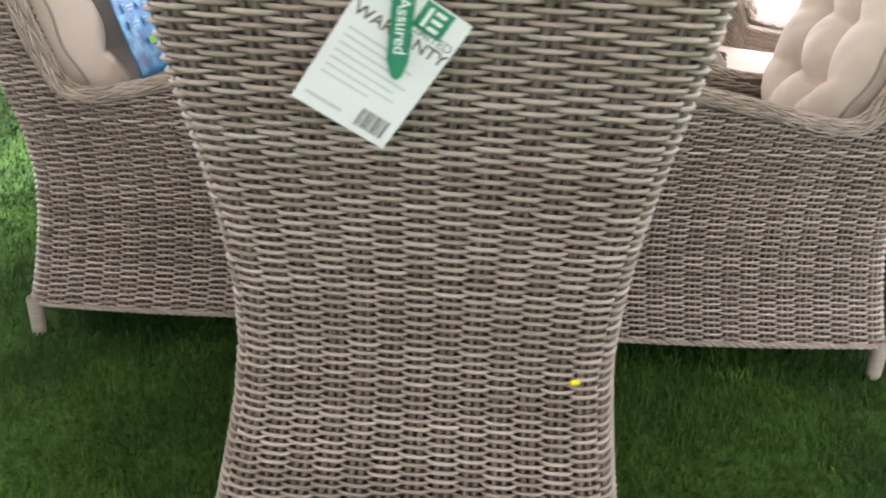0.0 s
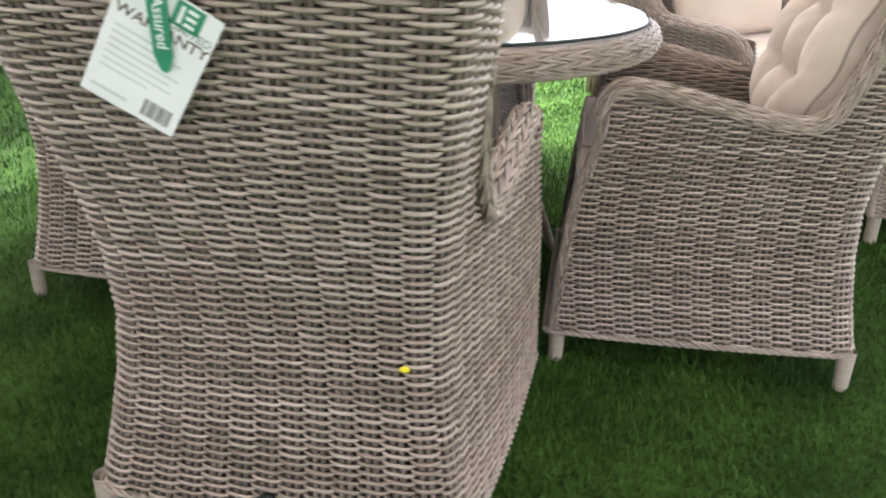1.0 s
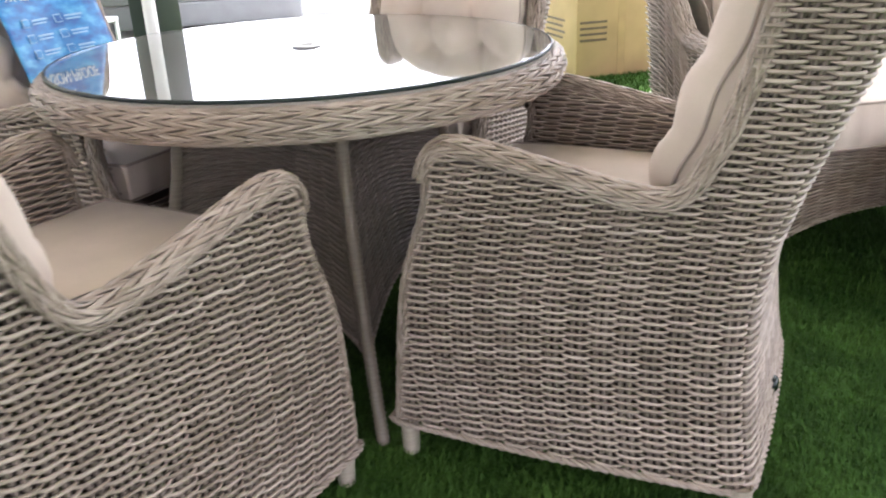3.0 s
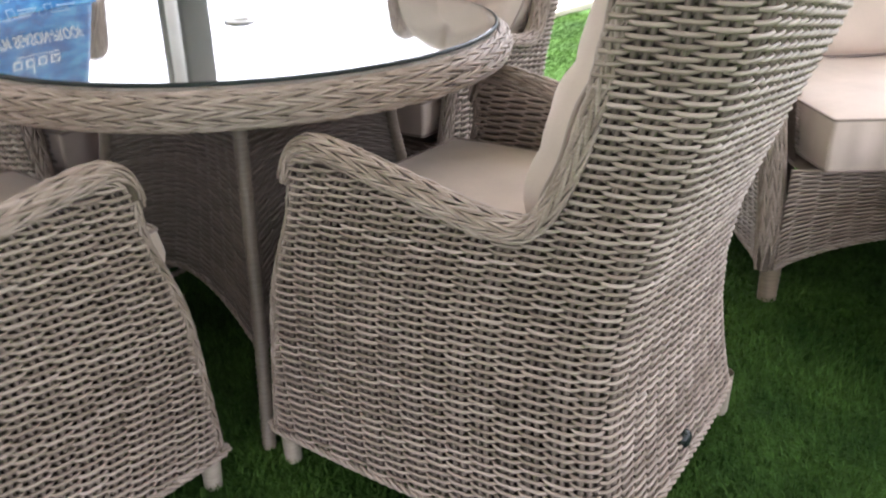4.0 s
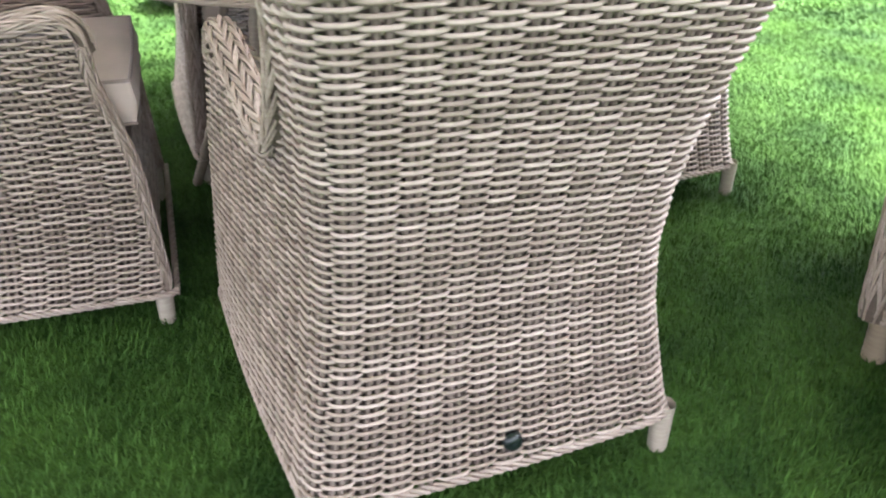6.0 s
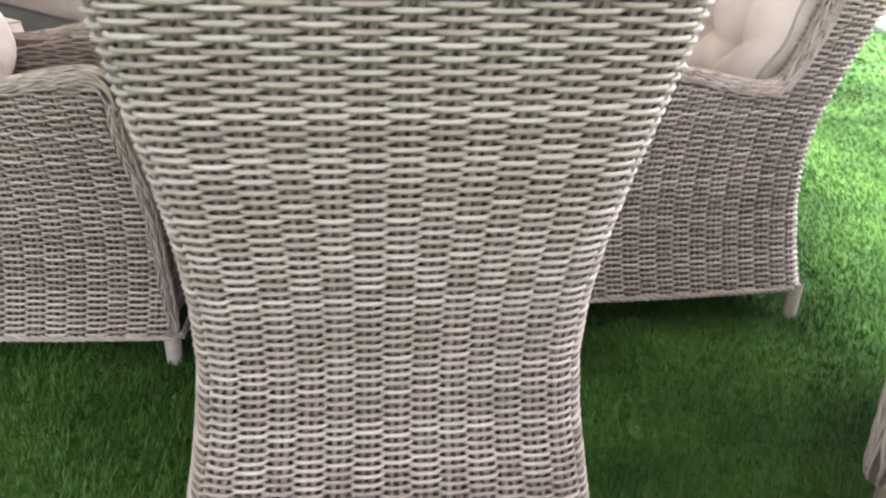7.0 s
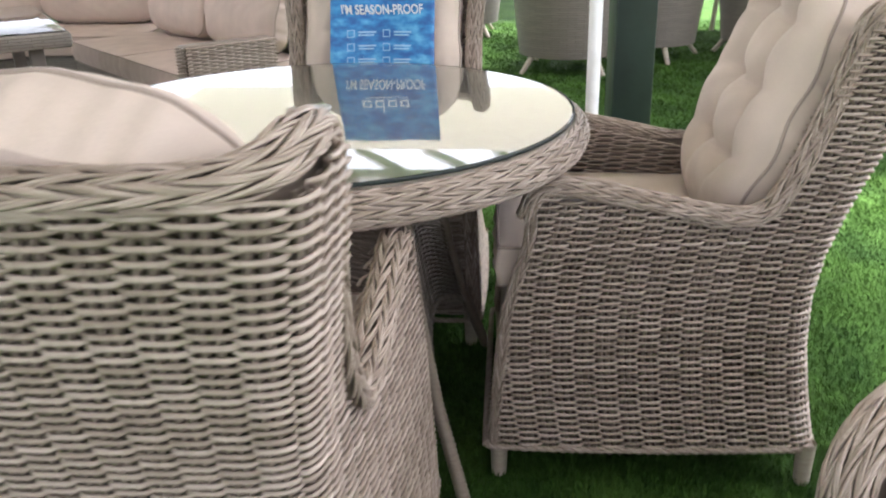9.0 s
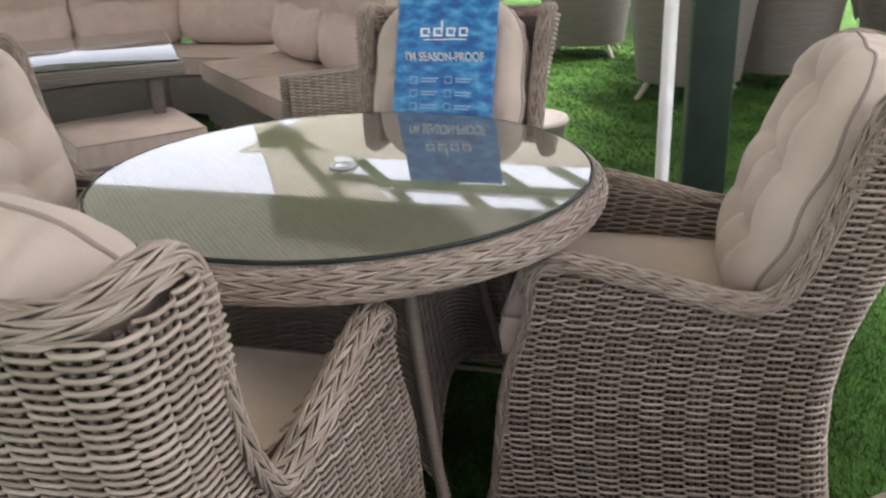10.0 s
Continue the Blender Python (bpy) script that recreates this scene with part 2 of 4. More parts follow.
def braid(path, out, a, b, breaks, pitch, run, rad, closed=False, seed=1):
    """Plaited strands laid over a rounded rim. path: dense points; out: outward directions; a, b: half width and height of
    the section; breaks: section angles between the rows of the plait; run: how far along one strand leans."""
    rng = np.random.default_rng(seed)
    s = np.r_[0, np.cumsum(np.linalg.norm(np.diff(path, axis=0), axis=1))]
    tan = np.gradient(path, axis=0)
    if closed:
        tan[0] = tan[-1] = path[1] - path[-2]
    tan /= np.linalg.norm(tan, axis=1)[:, None]
    out = out - (out * tan).sum(1)[:, None] * tan
    out /= np.linalg.norm(out, axis=1)[:, None]
    up = np.cross(tan, out)
    strands = []
    k = 12
    q = np.linspace(0, 1, k)
    total = s[-1]
    for band, (b0, b1) in enumerate(zip(breaks[:-1], breaks[1:])):
        lead = 1 if band % 2 == 0 else -1
        for i in range(int(total / pitch)):
            l0 = (i // 2 * 2 + 0.62 * (i % 2) + 1.0 * (band % 2) + rng.uniform(-0.05, 0.05)) * pitch
            l = l0 + run * (q if lead > 0 else 1 - q)
            if closed:
                l = l % total
            elif l.max() > total or l.min() < 0:
                l = np.clip(l, 0, total)
            span = b1 - b0
            beta = np.radians(b0 - 0.16 * span + q * span * 1.32)
            lift = rad * (2.6 * np.sin(np.pi * q) ** 0.9 - 1.9 + rng.uniform(-0.15, 0.15))
            c = np.stack([np.interp(l, s, path[:, j]) for j in range(3)], 1)
            o = np.stack([np.interp(l, s, out[:, j]) for j in range(3)], 1)
            u = np.stack([np.interp(l, s, up[:, j]) for j in range(3)], 1)
            nor = -np.sin(beta)[:, None] * o + np.cos(beta)[:, None] * u
            pts = c + (-np.sin(beta) * a)[:, None] * o + (np.cos(beta) * b)[:, None] * u + lift[:, None] * nor
            strands.append((pts, nor, rad * rng.uniform(0.9, 1.08)))
    core_b = np.radians(np.linspace(0, 360, 13)[:-1])
    core = path[:, None] + (-np.sin(core_b) * (a - rad * 2.0))[None, :, None] * out[:, None] + (np.cos(core_b) * (b - rad * 2.0))[None, :, None] * up[:, None]
    return strands, core.reshape(-1, 3), grid_quads(len(path), 12, True)


def rope(path, nor, rad, strand_rad, turns_per_m, count=3):
    s = np.r_[0, np.cumsum(np.linalg.norm(np.diff(path, axis=0), axis=1))]
    tan = np.gradient(path, axis=0)
    tan /= np.linalg.norm(tan, axis=1)[:, None]
    side = np.cross(tan, nor)
    res = []
    for c in range(count):
        ph = 2 * np.pi * (s * turns_per_m + c / count)
        n = np.cos(ph)[:, None] * nor + np.sin(ph)[:, None] * side
        res.append((path + rad * n, n, strand_rad))
    return res


def weave_row(pts, nor, phase, row, amp, rad, rng, sag=0.0004):
    c = np.cos(np.pi * (phase + row))
    disp = amp * np.tanh(3.0 * c + 0.20)
    p = pts + nor * disp[:, None]
    p[:, 2] += -sag * c + rng.uniform(-0.0006, 0.0006)
    return p, nor, rad * rng.uniform(0.92, 1.08) * (0.93 + 0.09 * np.clip(c * 2.2, -1, 1))


def weave_patch(fn, rows, cols, amp=0.0046, rad=0.0031, per=6, sides=5, seed=3):
    """Woven strands over a patch. fn(u, v) gives points for arrays u at one v, both 0 to 1."""
    rng = np.random.default_rng(seed)
    u = np.linspace(0, 1, cols * per + 1)
    strands = []
    for r in range(rows):
        v = (r + 0.5) / rows
        p = fn(u, v)
        d = fn(u, min(1, v + 0.01)) - p if v < 0.98 else p - fn(u, v - 0.01)
        n = np.cross(np.gradient(p, axis=0), d)
        n /= np.linalg.norm(n, axis=1)[:, None] + 1e-9
        strands.append(weave_row(p, n, u * cols, r, amp, rad, rng))
    return tubes(strands, sides)


def sheet(fn, nu, nv):
    u = np.linspace(0, 1, nu)
    V = np.concatenate([fn(u, v) for v in np.linspace(0, 1, nv)])
    return V, grid_quads(nv, nu)


def joined(*pieces):
    V, Q, base = [], [], 0
    for v, q in pieces:
        V.append(v)
        Q.append(np.asarray(q) + base)
        base += len(v)
    return np.concatenate(V), np.concatenate(Q)


def lathe(profile, n=20):
    ang = np.linspace(0, 2 * np.pi, n, endpoint=False)
    p = np.asarray(profile, float)
    V = np.stack([p[:, None, 0] * np.cos(ang), p[:, None, 0] * np.sin(ang), np.repeat(p[:, 1:2], n, 1)], -1).reshape(-1, 3)
    return V, grid_quads(len(p), n, True)


def wrapped_leg(height, r0, r1, pitch=0.006):
    """A leg wound with strand: ridged and tapered, with rounded foot."""
    prof = [(0.001, 0.0), (r0 * 0.8, 0.0), (r0, 0.004)]
    n = int(height / pitch)
    for i in range(n):
        z = 0.006 + i * (height - 0.006) / n
        r = r0 + (r1 - r0) * z / height
        prof += [(r - 0.0012, z), (r + 0.0006, z + 0.5 * pitch)]
    prof += [(r1, height)]
    return lathe(prof, 14)


# ---- the high-backed dining chair ----
Z_KEYS = [0.08, 0.13, 0.20, 0.30, 0.40, 0.50, 0.60, 0.70, 0.80, 0.90, 1.00]
Y_BACK = [-0.357, -0.347, -0.336, -0.326, -0.326, -0.340, -0.370, -0.405, -0.443, -0.474, -0.500]
H_BACK = [0.313, 0.303, 0.291, 0.274, 0.264, 0.265, 0.271, 0.282, 0.296, 0.312, 0.326]
TOP_Y = [-0.60, -0.47, -0.40, -0.345, -0.325, -0.30, -0.277, -0.240, -0.20, -0.14, 0.018, 0.19, 0.224, 0.40]
TOP_Z = [0.966, 0.966, 0.976, 0.980, 0.95, 0.87, 0.79, 0.69, 0.605, 0.60, 0.630, 0.658, 0.645, 0.645]
F_Z = [0.07, 0.24, 0.37, 0.45, 0.54, 0.62, 0.66]
F_Y = [0.318, 0.304, 0.293, 0.275, 0.243, 0.236, 0.222]


def half_outline(z, inset=0.0):
    """From the middle of the back round the corner to the front of the right side, at one height."""
    yb, hb = np.interp(z, Z_KEYS, Y_BACK) + inset, np.interp(z, Z_KEYS, H_BACK) - inset
    hf = np.interp(z, [0.08, 0.3, 0.45, 0.65, 1.0], [0.324, 0.318, 0.314, 0.304, 0.334]) - inset
    yf = 0.33
    r = 0.05
    x = np.linspace(0, hb - r, 12)
    back = np.stack([x, yb - 0.010 * (1 - (x / hb) ** 2)], 1)
    t = np.linspace(0, 1, 10)[1:, None]
    corner = (1 - t) ** 2 * np.array([hb - r, back[-1, 1]]) + 2 * t * (1 - t) * np.array([hb, yb]) + t ** 2 * np.array([hb + (hf - hb) * r / (yf - yb), yb + r])
    t = np.linspace(0, 1, 24)[1:, None]
    a, b = corner[-1], np.array([hf, yf])
    bow = 0.008 * np.sin(np.pi * t[:, 0]) * (z < 0.62)
    line = a + (b - a) * t
    line[:, 0] += bow
    return np.vstack([back, corner, line])


def shell_rows(inset, z0, z1, step, per, back_cols, flip=1, seed=5, sides_only=False, amp=0.0054, rad=0.0033):
    rng = np.random.default_rng(seed)
    left, back, right = [], [], []
    slope = np.abs(np.diff(Y_BACK) / np.diff(Z_KEYS))
    z, row = z0 - 0.5 * step, -1
    while z < z1 - step:
        row += 1
        z += step / np.hypot(1.0, 0.8 * np.interp(z, np.add(Z_KEYS[1:], Z_KEYS[:-1]) / 2, slope))
        o = half_outline(z, inset)
        s = np.r_[0, np.cumsum(np.linalg.norm(np.diff(o, axis=0), axis=1))]
        sb = s[15]
        smax = s[-1]
        ph_max = back_cols / 2 + (smax - sb) / 0.043
        ph = np.arange(0, ph_max, 1 / per)
        ss = np.where(ph < back_cols / 2, ph / (back_cols / 2) * sb, sb + (ph - back_cols / 2) * 0.043)
        x, y = np.interp(ss, s, o[:, 0]), np.interp(ss, s, o[:, 1])
        tx, ty = np.gradient(x), np.gradient(y)
        ln = np.hypot(tx, ty) + 1e-9
        nx, ny = ty / ln, -tx / ln
        front = np.interp(z, F_Z, F_Y) - 0.012
        ok = (y < front) & (z < np.interp(y, TOP_Y, TOP_Z) - 0.012)
        corner = int(np.searchsorted(ph, back_cols / 2))
        P = np.stack([x, y, np.full_like(x, z)], 1)
        N = np.stack([nx, ny, np.zeros_like(x)], 1) * flip
        if not sides_only:
            b = np.arange(0, corner + 1)
            b = b[ok[b]]
            if len(b) > 4:
                Pb = np.vstack([(P[b] * [-1, 1, 1])[::-1], P[b][1:]])
                Nb = np.vstack([(N[b] * [-1, 1, 1])[::-1], N[b][1:]])
                back.append(weave_row(Pb, Nb, np.r_[-ph[b][::-1], ph[b][1:]], row, amp, rad, rng))
        idx = np.arange(corner, len(ph))
        good = ok[idx]
        cuts = np.flatnonzero(np.diff(good.astype(int)))
        for run in np.split(idx, cuts + 1):
            if len(run) < 4 or not ok[run[0]]:
                continue
            right.append(weave_row(P[run], N[run], ph[run], row, amp, rad, rng))
            left.append(weave_row(P[run] * [-1, 1, 1], N[run] * [-1, 1, 1], ph[run], row, amp, rad, rng))
    return left, back, right


def shell_sheet(inset, z0, z1, side):
    """Added dark backing that stands for shade between the strands, cut to the chair's outline. side: -1, 0 or 1."""
    zs = np.linspace(z0, z1, 60)
    grid = []
    for z in zs:
        o = half_outline(z, inset)
        front = np.interp(z, F_Z, F_Y) - 0.012
        if side == 0:
            h = o[:17]
            row = np.vstack([(h * [-1, 1])[::-1], h[1:]])
        else:
            y1 = front
            if z > 0.600:
                y1 = np.interp(z, [0.600, 0.69, 0.79, 0.87, 0.95, 0.985], [-0.225, -0.262, -0.297, -0.322, -0.35, -0.38])
            ys = np.linspace(o[16, 1], y1, 14)
            row = np.stack([np.interp(ys, o[15:, 1], o[15:, 0]) * side, ys], 1)
        grid.append(np.column_stack([row, np.full(len(row), z)]))
    return np.concatenate(grid), grid_quads(len(zs), len(grid[0]))


def arm_fill(inset, side):
    """Backing of the rising arm, from the seat's height up to the rim."""
    ys = np.linspace(-0.20, 0.225, 20)
    grid = []
    for k in range(4):
        z = 0.59 + (np.interp(ys, TOP_Y, TOP_Z) - 0.018 - 0.59) * k / 3
        x = [np.interp(y, half_outline(zz, inset)[15:, 1], half_outline(zz, inset)[15:, 0]) for y, zz in zip(ys, z)]
        grid.append(np.column_stack([np.array(x) * side, ys, z]))
    return np.concatenate(grid), grid_quads(4, 20)


def rim_path():
    right = [(0.283, 0.246, 0.590), (0.283, 0.222, 0.639), (0.284, 0.170, 0.652), (0.286, 0.018, 0.624), (0.284, -0.130, 0.594),
             (0.282, -0.205, 0.602), (0.280, -0.252, 0.670), (0.281, -0.288, 0.765), (0.288, -0.313, 0.865), (0.296, -0.335, 0.945), (0.299, -0.365, 0.978),
             (0.297, -0.410, 0.980), (0.280, -0.452, 0.968), (0.235, -0.475, 0.960), (0.130, -0.483, 0.958), (0.0, -0.486, 0.958)]
    ang = [0, 0, 0, 0, 0, 0, 0, 0, 0, 0, 0, -10, -45, -80, -90, -90]
    full = right + [(-x, y, z) for x, y, z in right[-2::-1]]
    fang = ang + [-180 - a for a in ang[-2::-1]]
    p = np.column_stack([np.array(full), np.radians(np.array(fang, float))])
    q = smooth_path(p, 0.012)
    return q[:, :3], np.stack([np.cos(q[:, 3]), np.sin(q[:, 3]), 0 * q[:, 3]], 1)


def side_stakes(side):
    """Upright stakes of one side, two behind each column of the weave."""
    res = []
    for k in range(0, 18):
        for off in (-0.16, 0.16):
            pts = []
            for z in np.linspace(0.09, 0.955, 40):
                o = half_outline(z, 0.0012)
                sl = np.r_[0, np.cumsum(np.linalg.norm(np.diff(o, axis=0), axis=1))]
                sv = sl[15] + (k + 0.5 + off) * 0.043
                y = np.interp(sv, sl, o[:, 1])
                if sv > sl[-1] or y > np.interp(z, F_Z, F_Y) - 0.012 or z > np.interp(y, TOP_Y, TOP_Z) - 0.01:
                    break
                pts.append((side * np.interp(sv, sl, o[:, 0]), y, z))
            if len(pts) > 4:
                res.append((np.array(pts), np.tile([float(side), 0, 0], (len(pts), 1)), 0.0050))
    return res


def make_dining_chair(m, label):
    chair = empty("dining_chair", m, label, "chair", "chairs round the table")
    left, back, right = shell_rows(0.0, 0.094, 0.985, 0.0073, 8, 13)
    il, _, ir = shell_rows(0.045, 0.40, 0.975, 0.0073, 4, 11, -1, 8, True)
    stakes = {-1: [], 0: [], 1: []}
    for k in range(-6, 7):
        for off in (-0.155, 0.155):
            zs = np.linspace(0.09, 0.948, 24)
            pts = []
            for z in zs:
                o = half_outline(z, 0.0012)
                sl = np.r_[0, np.cumsum(np.linalg.norm(np.diff(o, axis=0), axis=1))]
                f = (k + off) / 6.5
                sv = min(abs(f), 1.0) * sl[15]
                pts.append((math.copysign(np.interp(sv, sl, o[:, 0]), f), np.interp(sv, sl, o[:, 1]), z))
            stakes[0].append((np.array(pts), np.tile([0, -1.0, 0], (24, 1)), 0.0054))
    for side, strands, inner in ((-1, left, il), (1, right, ir)):
        V, Q = tubes(strands)
        part("side_panel", quad_mesh("side_panel", V, Q), WICKER, chair)
        V, Q = tubes(inner, 4)
        part("inner_side_panel", quad_mesh("inner_side_panel", V, Q), WICKER, chair)
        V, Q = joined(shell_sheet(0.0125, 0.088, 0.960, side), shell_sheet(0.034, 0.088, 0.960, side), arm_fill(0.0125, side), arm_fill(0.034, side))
        part("side_lining", quad_mesh("side_lining", V, Q), SHADE_WICKER, chair)
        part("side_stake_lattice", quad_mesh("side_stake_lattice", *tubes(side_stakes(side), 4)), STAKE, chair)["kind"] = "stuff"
    V, Q = tubes(back)
    part("back_panel", quad_mesh("back_panel", V, Q), WICKER, chair)
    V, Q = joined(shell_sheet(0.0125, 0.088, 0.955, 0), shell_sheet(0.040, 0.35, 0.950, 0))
    part("back_lining", quad_mesh("back_lining", V, Q), SHADE_WICKER, chair)
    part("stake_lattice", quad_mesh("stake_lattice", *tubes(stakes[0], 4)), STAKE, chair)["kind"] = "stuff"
    # plaited rim over arms, wings and back
    path, out = rim_path()
    st, cv, cq = braid(path, out, 0.0245, 0.0180, (-140, -109, -78, -47, -16, 16, 47, 78, 109, 140), 0.0235, 0.078, 0.0024)
    part("plaited_rim", quad_mesh("plaited_rim", *tubes(st)), WICKER, chair)
    part("rim_core", quad_mesh("rim_core", cv, cq), RIM_SHADE, chair)
    # plaited front edges of the arms
    for side in (-1, 1):
        pts = [(0.306 * side, 0.306, 0.088), (0.304 * side, 0.294, 0.24), (0.300 * side, 0.282, 0.37), (0.295 * side, 0.262, 0.45), (0.288 * side, 0.236, 0.535), (0.284 * side, 0.232, 0.60)]
        if side < 0:
            pts = pts[::-1]
        p = smooth_path(pts, 0.012)
        st, cv, cq = braid(p, np.tile([float(side), 0, 0], (len(p), 1)), 0.017, 0.014, (-125, -83, -42, 0, 42, 83, 125), 0.0190, 0.064, 0.0023)
        V, Q = joined(tubes(st), (cv, cq))
        part("front_edge", quad_mesh("front_edge", V, Q), WICKER, chair)
    # woven front below the seat
    fn = lambda u, v: np.stack([-0.295 + 0.59 * u, 0.296 - 0.02 * v + 0 * u, 0.092 + 0.30 * v + 0 * u], 1)
    V, Q = weave_patch(fn, 46, 14, 0.004, 0.0034, 3, 4)
    V[:, 1] += 0.002
    fb = lambda u, v: np.stack([-0.30 + 0.60 * u, 0.291 - 0.02 * v + 0 * u, 0.09 + 0.31 * v + 0 * u], 1)
    part("front_panel", quad_mesh("front_panel", V, Q), WICKER, chair)
    deck = lambda u, v: np.stack([(u - 0.5) * (0.46 + 0.10 * v), -0.30 + 0.585 * v + 0 * u, 0.396 + 0 * u], 1)
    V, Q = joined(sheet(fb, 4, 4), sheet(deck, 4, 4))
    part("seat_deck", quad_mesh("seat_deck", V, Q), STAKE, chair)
    # twisted rope along the bottom edge
    o = half_outline(0.09, -0.004)
    o = o[o[:, 1] < 0.318]
    ring = np.vstack([o, [[0.318, 0.322], [0.29, 0.326], [0.0, 0.326]]])
    ring = np.vstack([ring, (ring * [-1, 1])[-2::-1]])
    ring = smooth_path(np.column_stack([ring, np.full(len(ring), 0.088)]), 0.008)
    cen = ring.mean(0) * [1, 1, 0] + [0, 0, 0.088]
    nor = ring - cen
    nor /= np.linalg.norm(nor, axis=1)[:, None]
    part("bottom_rope", quad_mesh("bottom_rope", *tubes(rope(ring, nor, 0.0046, 0.0042, 17, 3))), WICKER, chair)
    leg = quad_mesh("leg", *wrapped_leg(0.10, 0.0165, 0.0195))
    leg.materials.append(LEGMAT)
    for x, y in ((0.299, 0.297), (-0.299, 0.297), (0.303, -0.342), (-0.303, -0.342)):
        part("leg", leg, LEGMAT, chair, "", pose(x, y, 0))
    V, Q = lathe([(0.0005, 0.010), (0.010, 0.009), (0.015, 0.006), (0.017, 0.0), (0.017, -0.006)], 18)
    part("drain_plug", quad_mesh("drain_plug", V, Q), BLACK, chair, "round black plastic plug", pose(0.005, -0.364, 0.132, 90, 0, 0))
    return chair


LEGMAT = wicker_material("pale_wrapped_leg", (0.40, 0.34, 0.27), (0.43, 0.37, 0.30), (0.46, 0.40, 0.33))


def pillow_mesh(w, h, band, puff_front, puff_back, tufts, n=56, soft=0.10, seed=0, sag=0.0):
    """A boxed cushion standing in x-z, its front towards +y. tufts: (u, v, depth, width) dents of the front."""
    u = np.linspace(-1, 1, n)
    U, Vv = np.meshgrid(u, u, indexing="xy")
    X = w / 2 * U * np.sqrt(1 - soft * Vv ** 2)
    Z = h / 2 * Vv * np.sqrt(1 - soft * U ** 2)
    dome = (1 - np.abs(U) ** 4) ** 0.6 * (1 - np.abs(Vv) ** 4) ** 0.6
    rng = np.random.default_rng(seed)
    wob = sum(rng.uniform(-1, 1) * np.sin(rng.uniform(2, 6) * U + rng.uniform(2, 6) * Vv + rng.uniform(0, 6)) for _ in range(5)) * 0.0025
    if tufts:
        X, Z = X * (1 - 0.09 * np.abs(Vv) ** 9), Z * (1 - 0.09 * np.abs(U) ** 9)
        Z = Z + 0.003 * np.sin(6.0 * U + 1.7 * seed) * Vv + 0.0018 * np.sin(13.0 * U + seed) * np.abs(Vv) ** 3
        X = X + 0.004 * np.sin(7.0 * Vv + seed) * U
    front = band / 2 + puff_front * dome + wob * dome
    front += 0.002 * np.sin(8.0 * U + seed) * np.abs(Vv) + 0.004 * np.sin(9.0 * Vv + 2 * seed) * np.abs(U) if tufts else 0
    for a, b, dep, wid in tufts:
        d2 = (U - a) ** 2 + (Vv - b) ** 2
        front -= dep * np.exp(-np.sqrt(d2 + 0.002) / wid) * dome
        front -= 0.34 * dep * np.exp(-np.abs(U - a) / 0.10) * dome * np.exp(-((Vv - b) / 0.45) ** 2)
        front -= 0.34 * dep * np.exp(-np.abs(Vv - b - 0.05 * np.sin(5 * U)) / 0.09) * dome * np.exp(-((U - a) / 0.5) ** 2)
    crease = np.abs(np.sin(11 * U + 3 * np.sin(4 * Vv))) ** 3 * 0.003 * dome
    front -= crease if tufts else 0
    backy = -band / 2 - puff_back * dome
    shift = sag * np.abs(U) ** 2
    Fv = np.stack([X, front, Z + shift], -1).reshape(-1, 3)
    Bv = np.stack([X, backy, Z + shift], -1).reshape(-1, 3)
    q = grid_quads(n, n)
    rim = np.r_[np.arange(n), np.arange(1, n) * n + n - 1, (n - 1) * n + np.arange(n - 2, -1, -1), np.arange(n - 2, 0, -1) * n]
    m = len(rim)
    ruck = 1.03 + 0.020 * np.sin(np.arange(m) * 0.9) * np.sin(np.arange(m) * 0.23)
    mid = Fv[rim] * np.column_stack([ruck, 0 * ruck, ruck])
    V = np.vstack([Fv, Bv, mid, Fv[rim], Bv[rim]])
    a, b = np.arange(m), (np.arange(m) + 1) % m
    m0 = 2 * n * n + np.arange(m)
    f0, b0 = m0 + m, m0 + 2 * m
    Q = np.vstack([q[:, ::-1], q + n * n, np.stack([f0[a], f0[b], m0[b], m0[a]], 1), np.stack([m0[a], m0[b], b0[b], b0[a]], 1)])
    return V, Q, Fv[rim], Bv[rim]


def make_pillow(name, m, label, category, w, h, band, pf, pb, tufts, seed=0, group="", mat=None, sag=0.0, soft=0.10):
    th = empty(name, m, label, category, group)
    V, Q, fr, br = pillow_mesh(w, h, band, pf, pb, tufts, 56, soft, seed, sag)
    part("cover", quad_mesh("cover", V, Q), mat or FABRIC, th)
    for loop in ((fr,) if len(tufts) == 6 else (fr, br)):
        L = np.vstack([loop, loop[:2]])
        nor = np.tile([0, 1.0, 0], (len(L), 1))
        part("piping", quad_mesh("piping", *tubes([(L, nor, 0.0038)], 6)), PIPING, th, "darker taupe piped seam")
    return th


TUFTS = [(a, b, 0.080, 0.14) for a in (-0.36, 0.36) for b in (-0.45, 0.08, 0.60)]

# ---- the ground ----
def noise_sheet():
    bm = bmesh.new()
    bmesh.ops.create_grid(bm, x_segments=40, y_segments=40, size=60)
    return bm


ground = part("ground", noise_sheet(), TURF)
tagged(ground, "green artificial turf laid flat over the whole display area", "ground", kind="structure")

rng = np.random.default_rng(11)


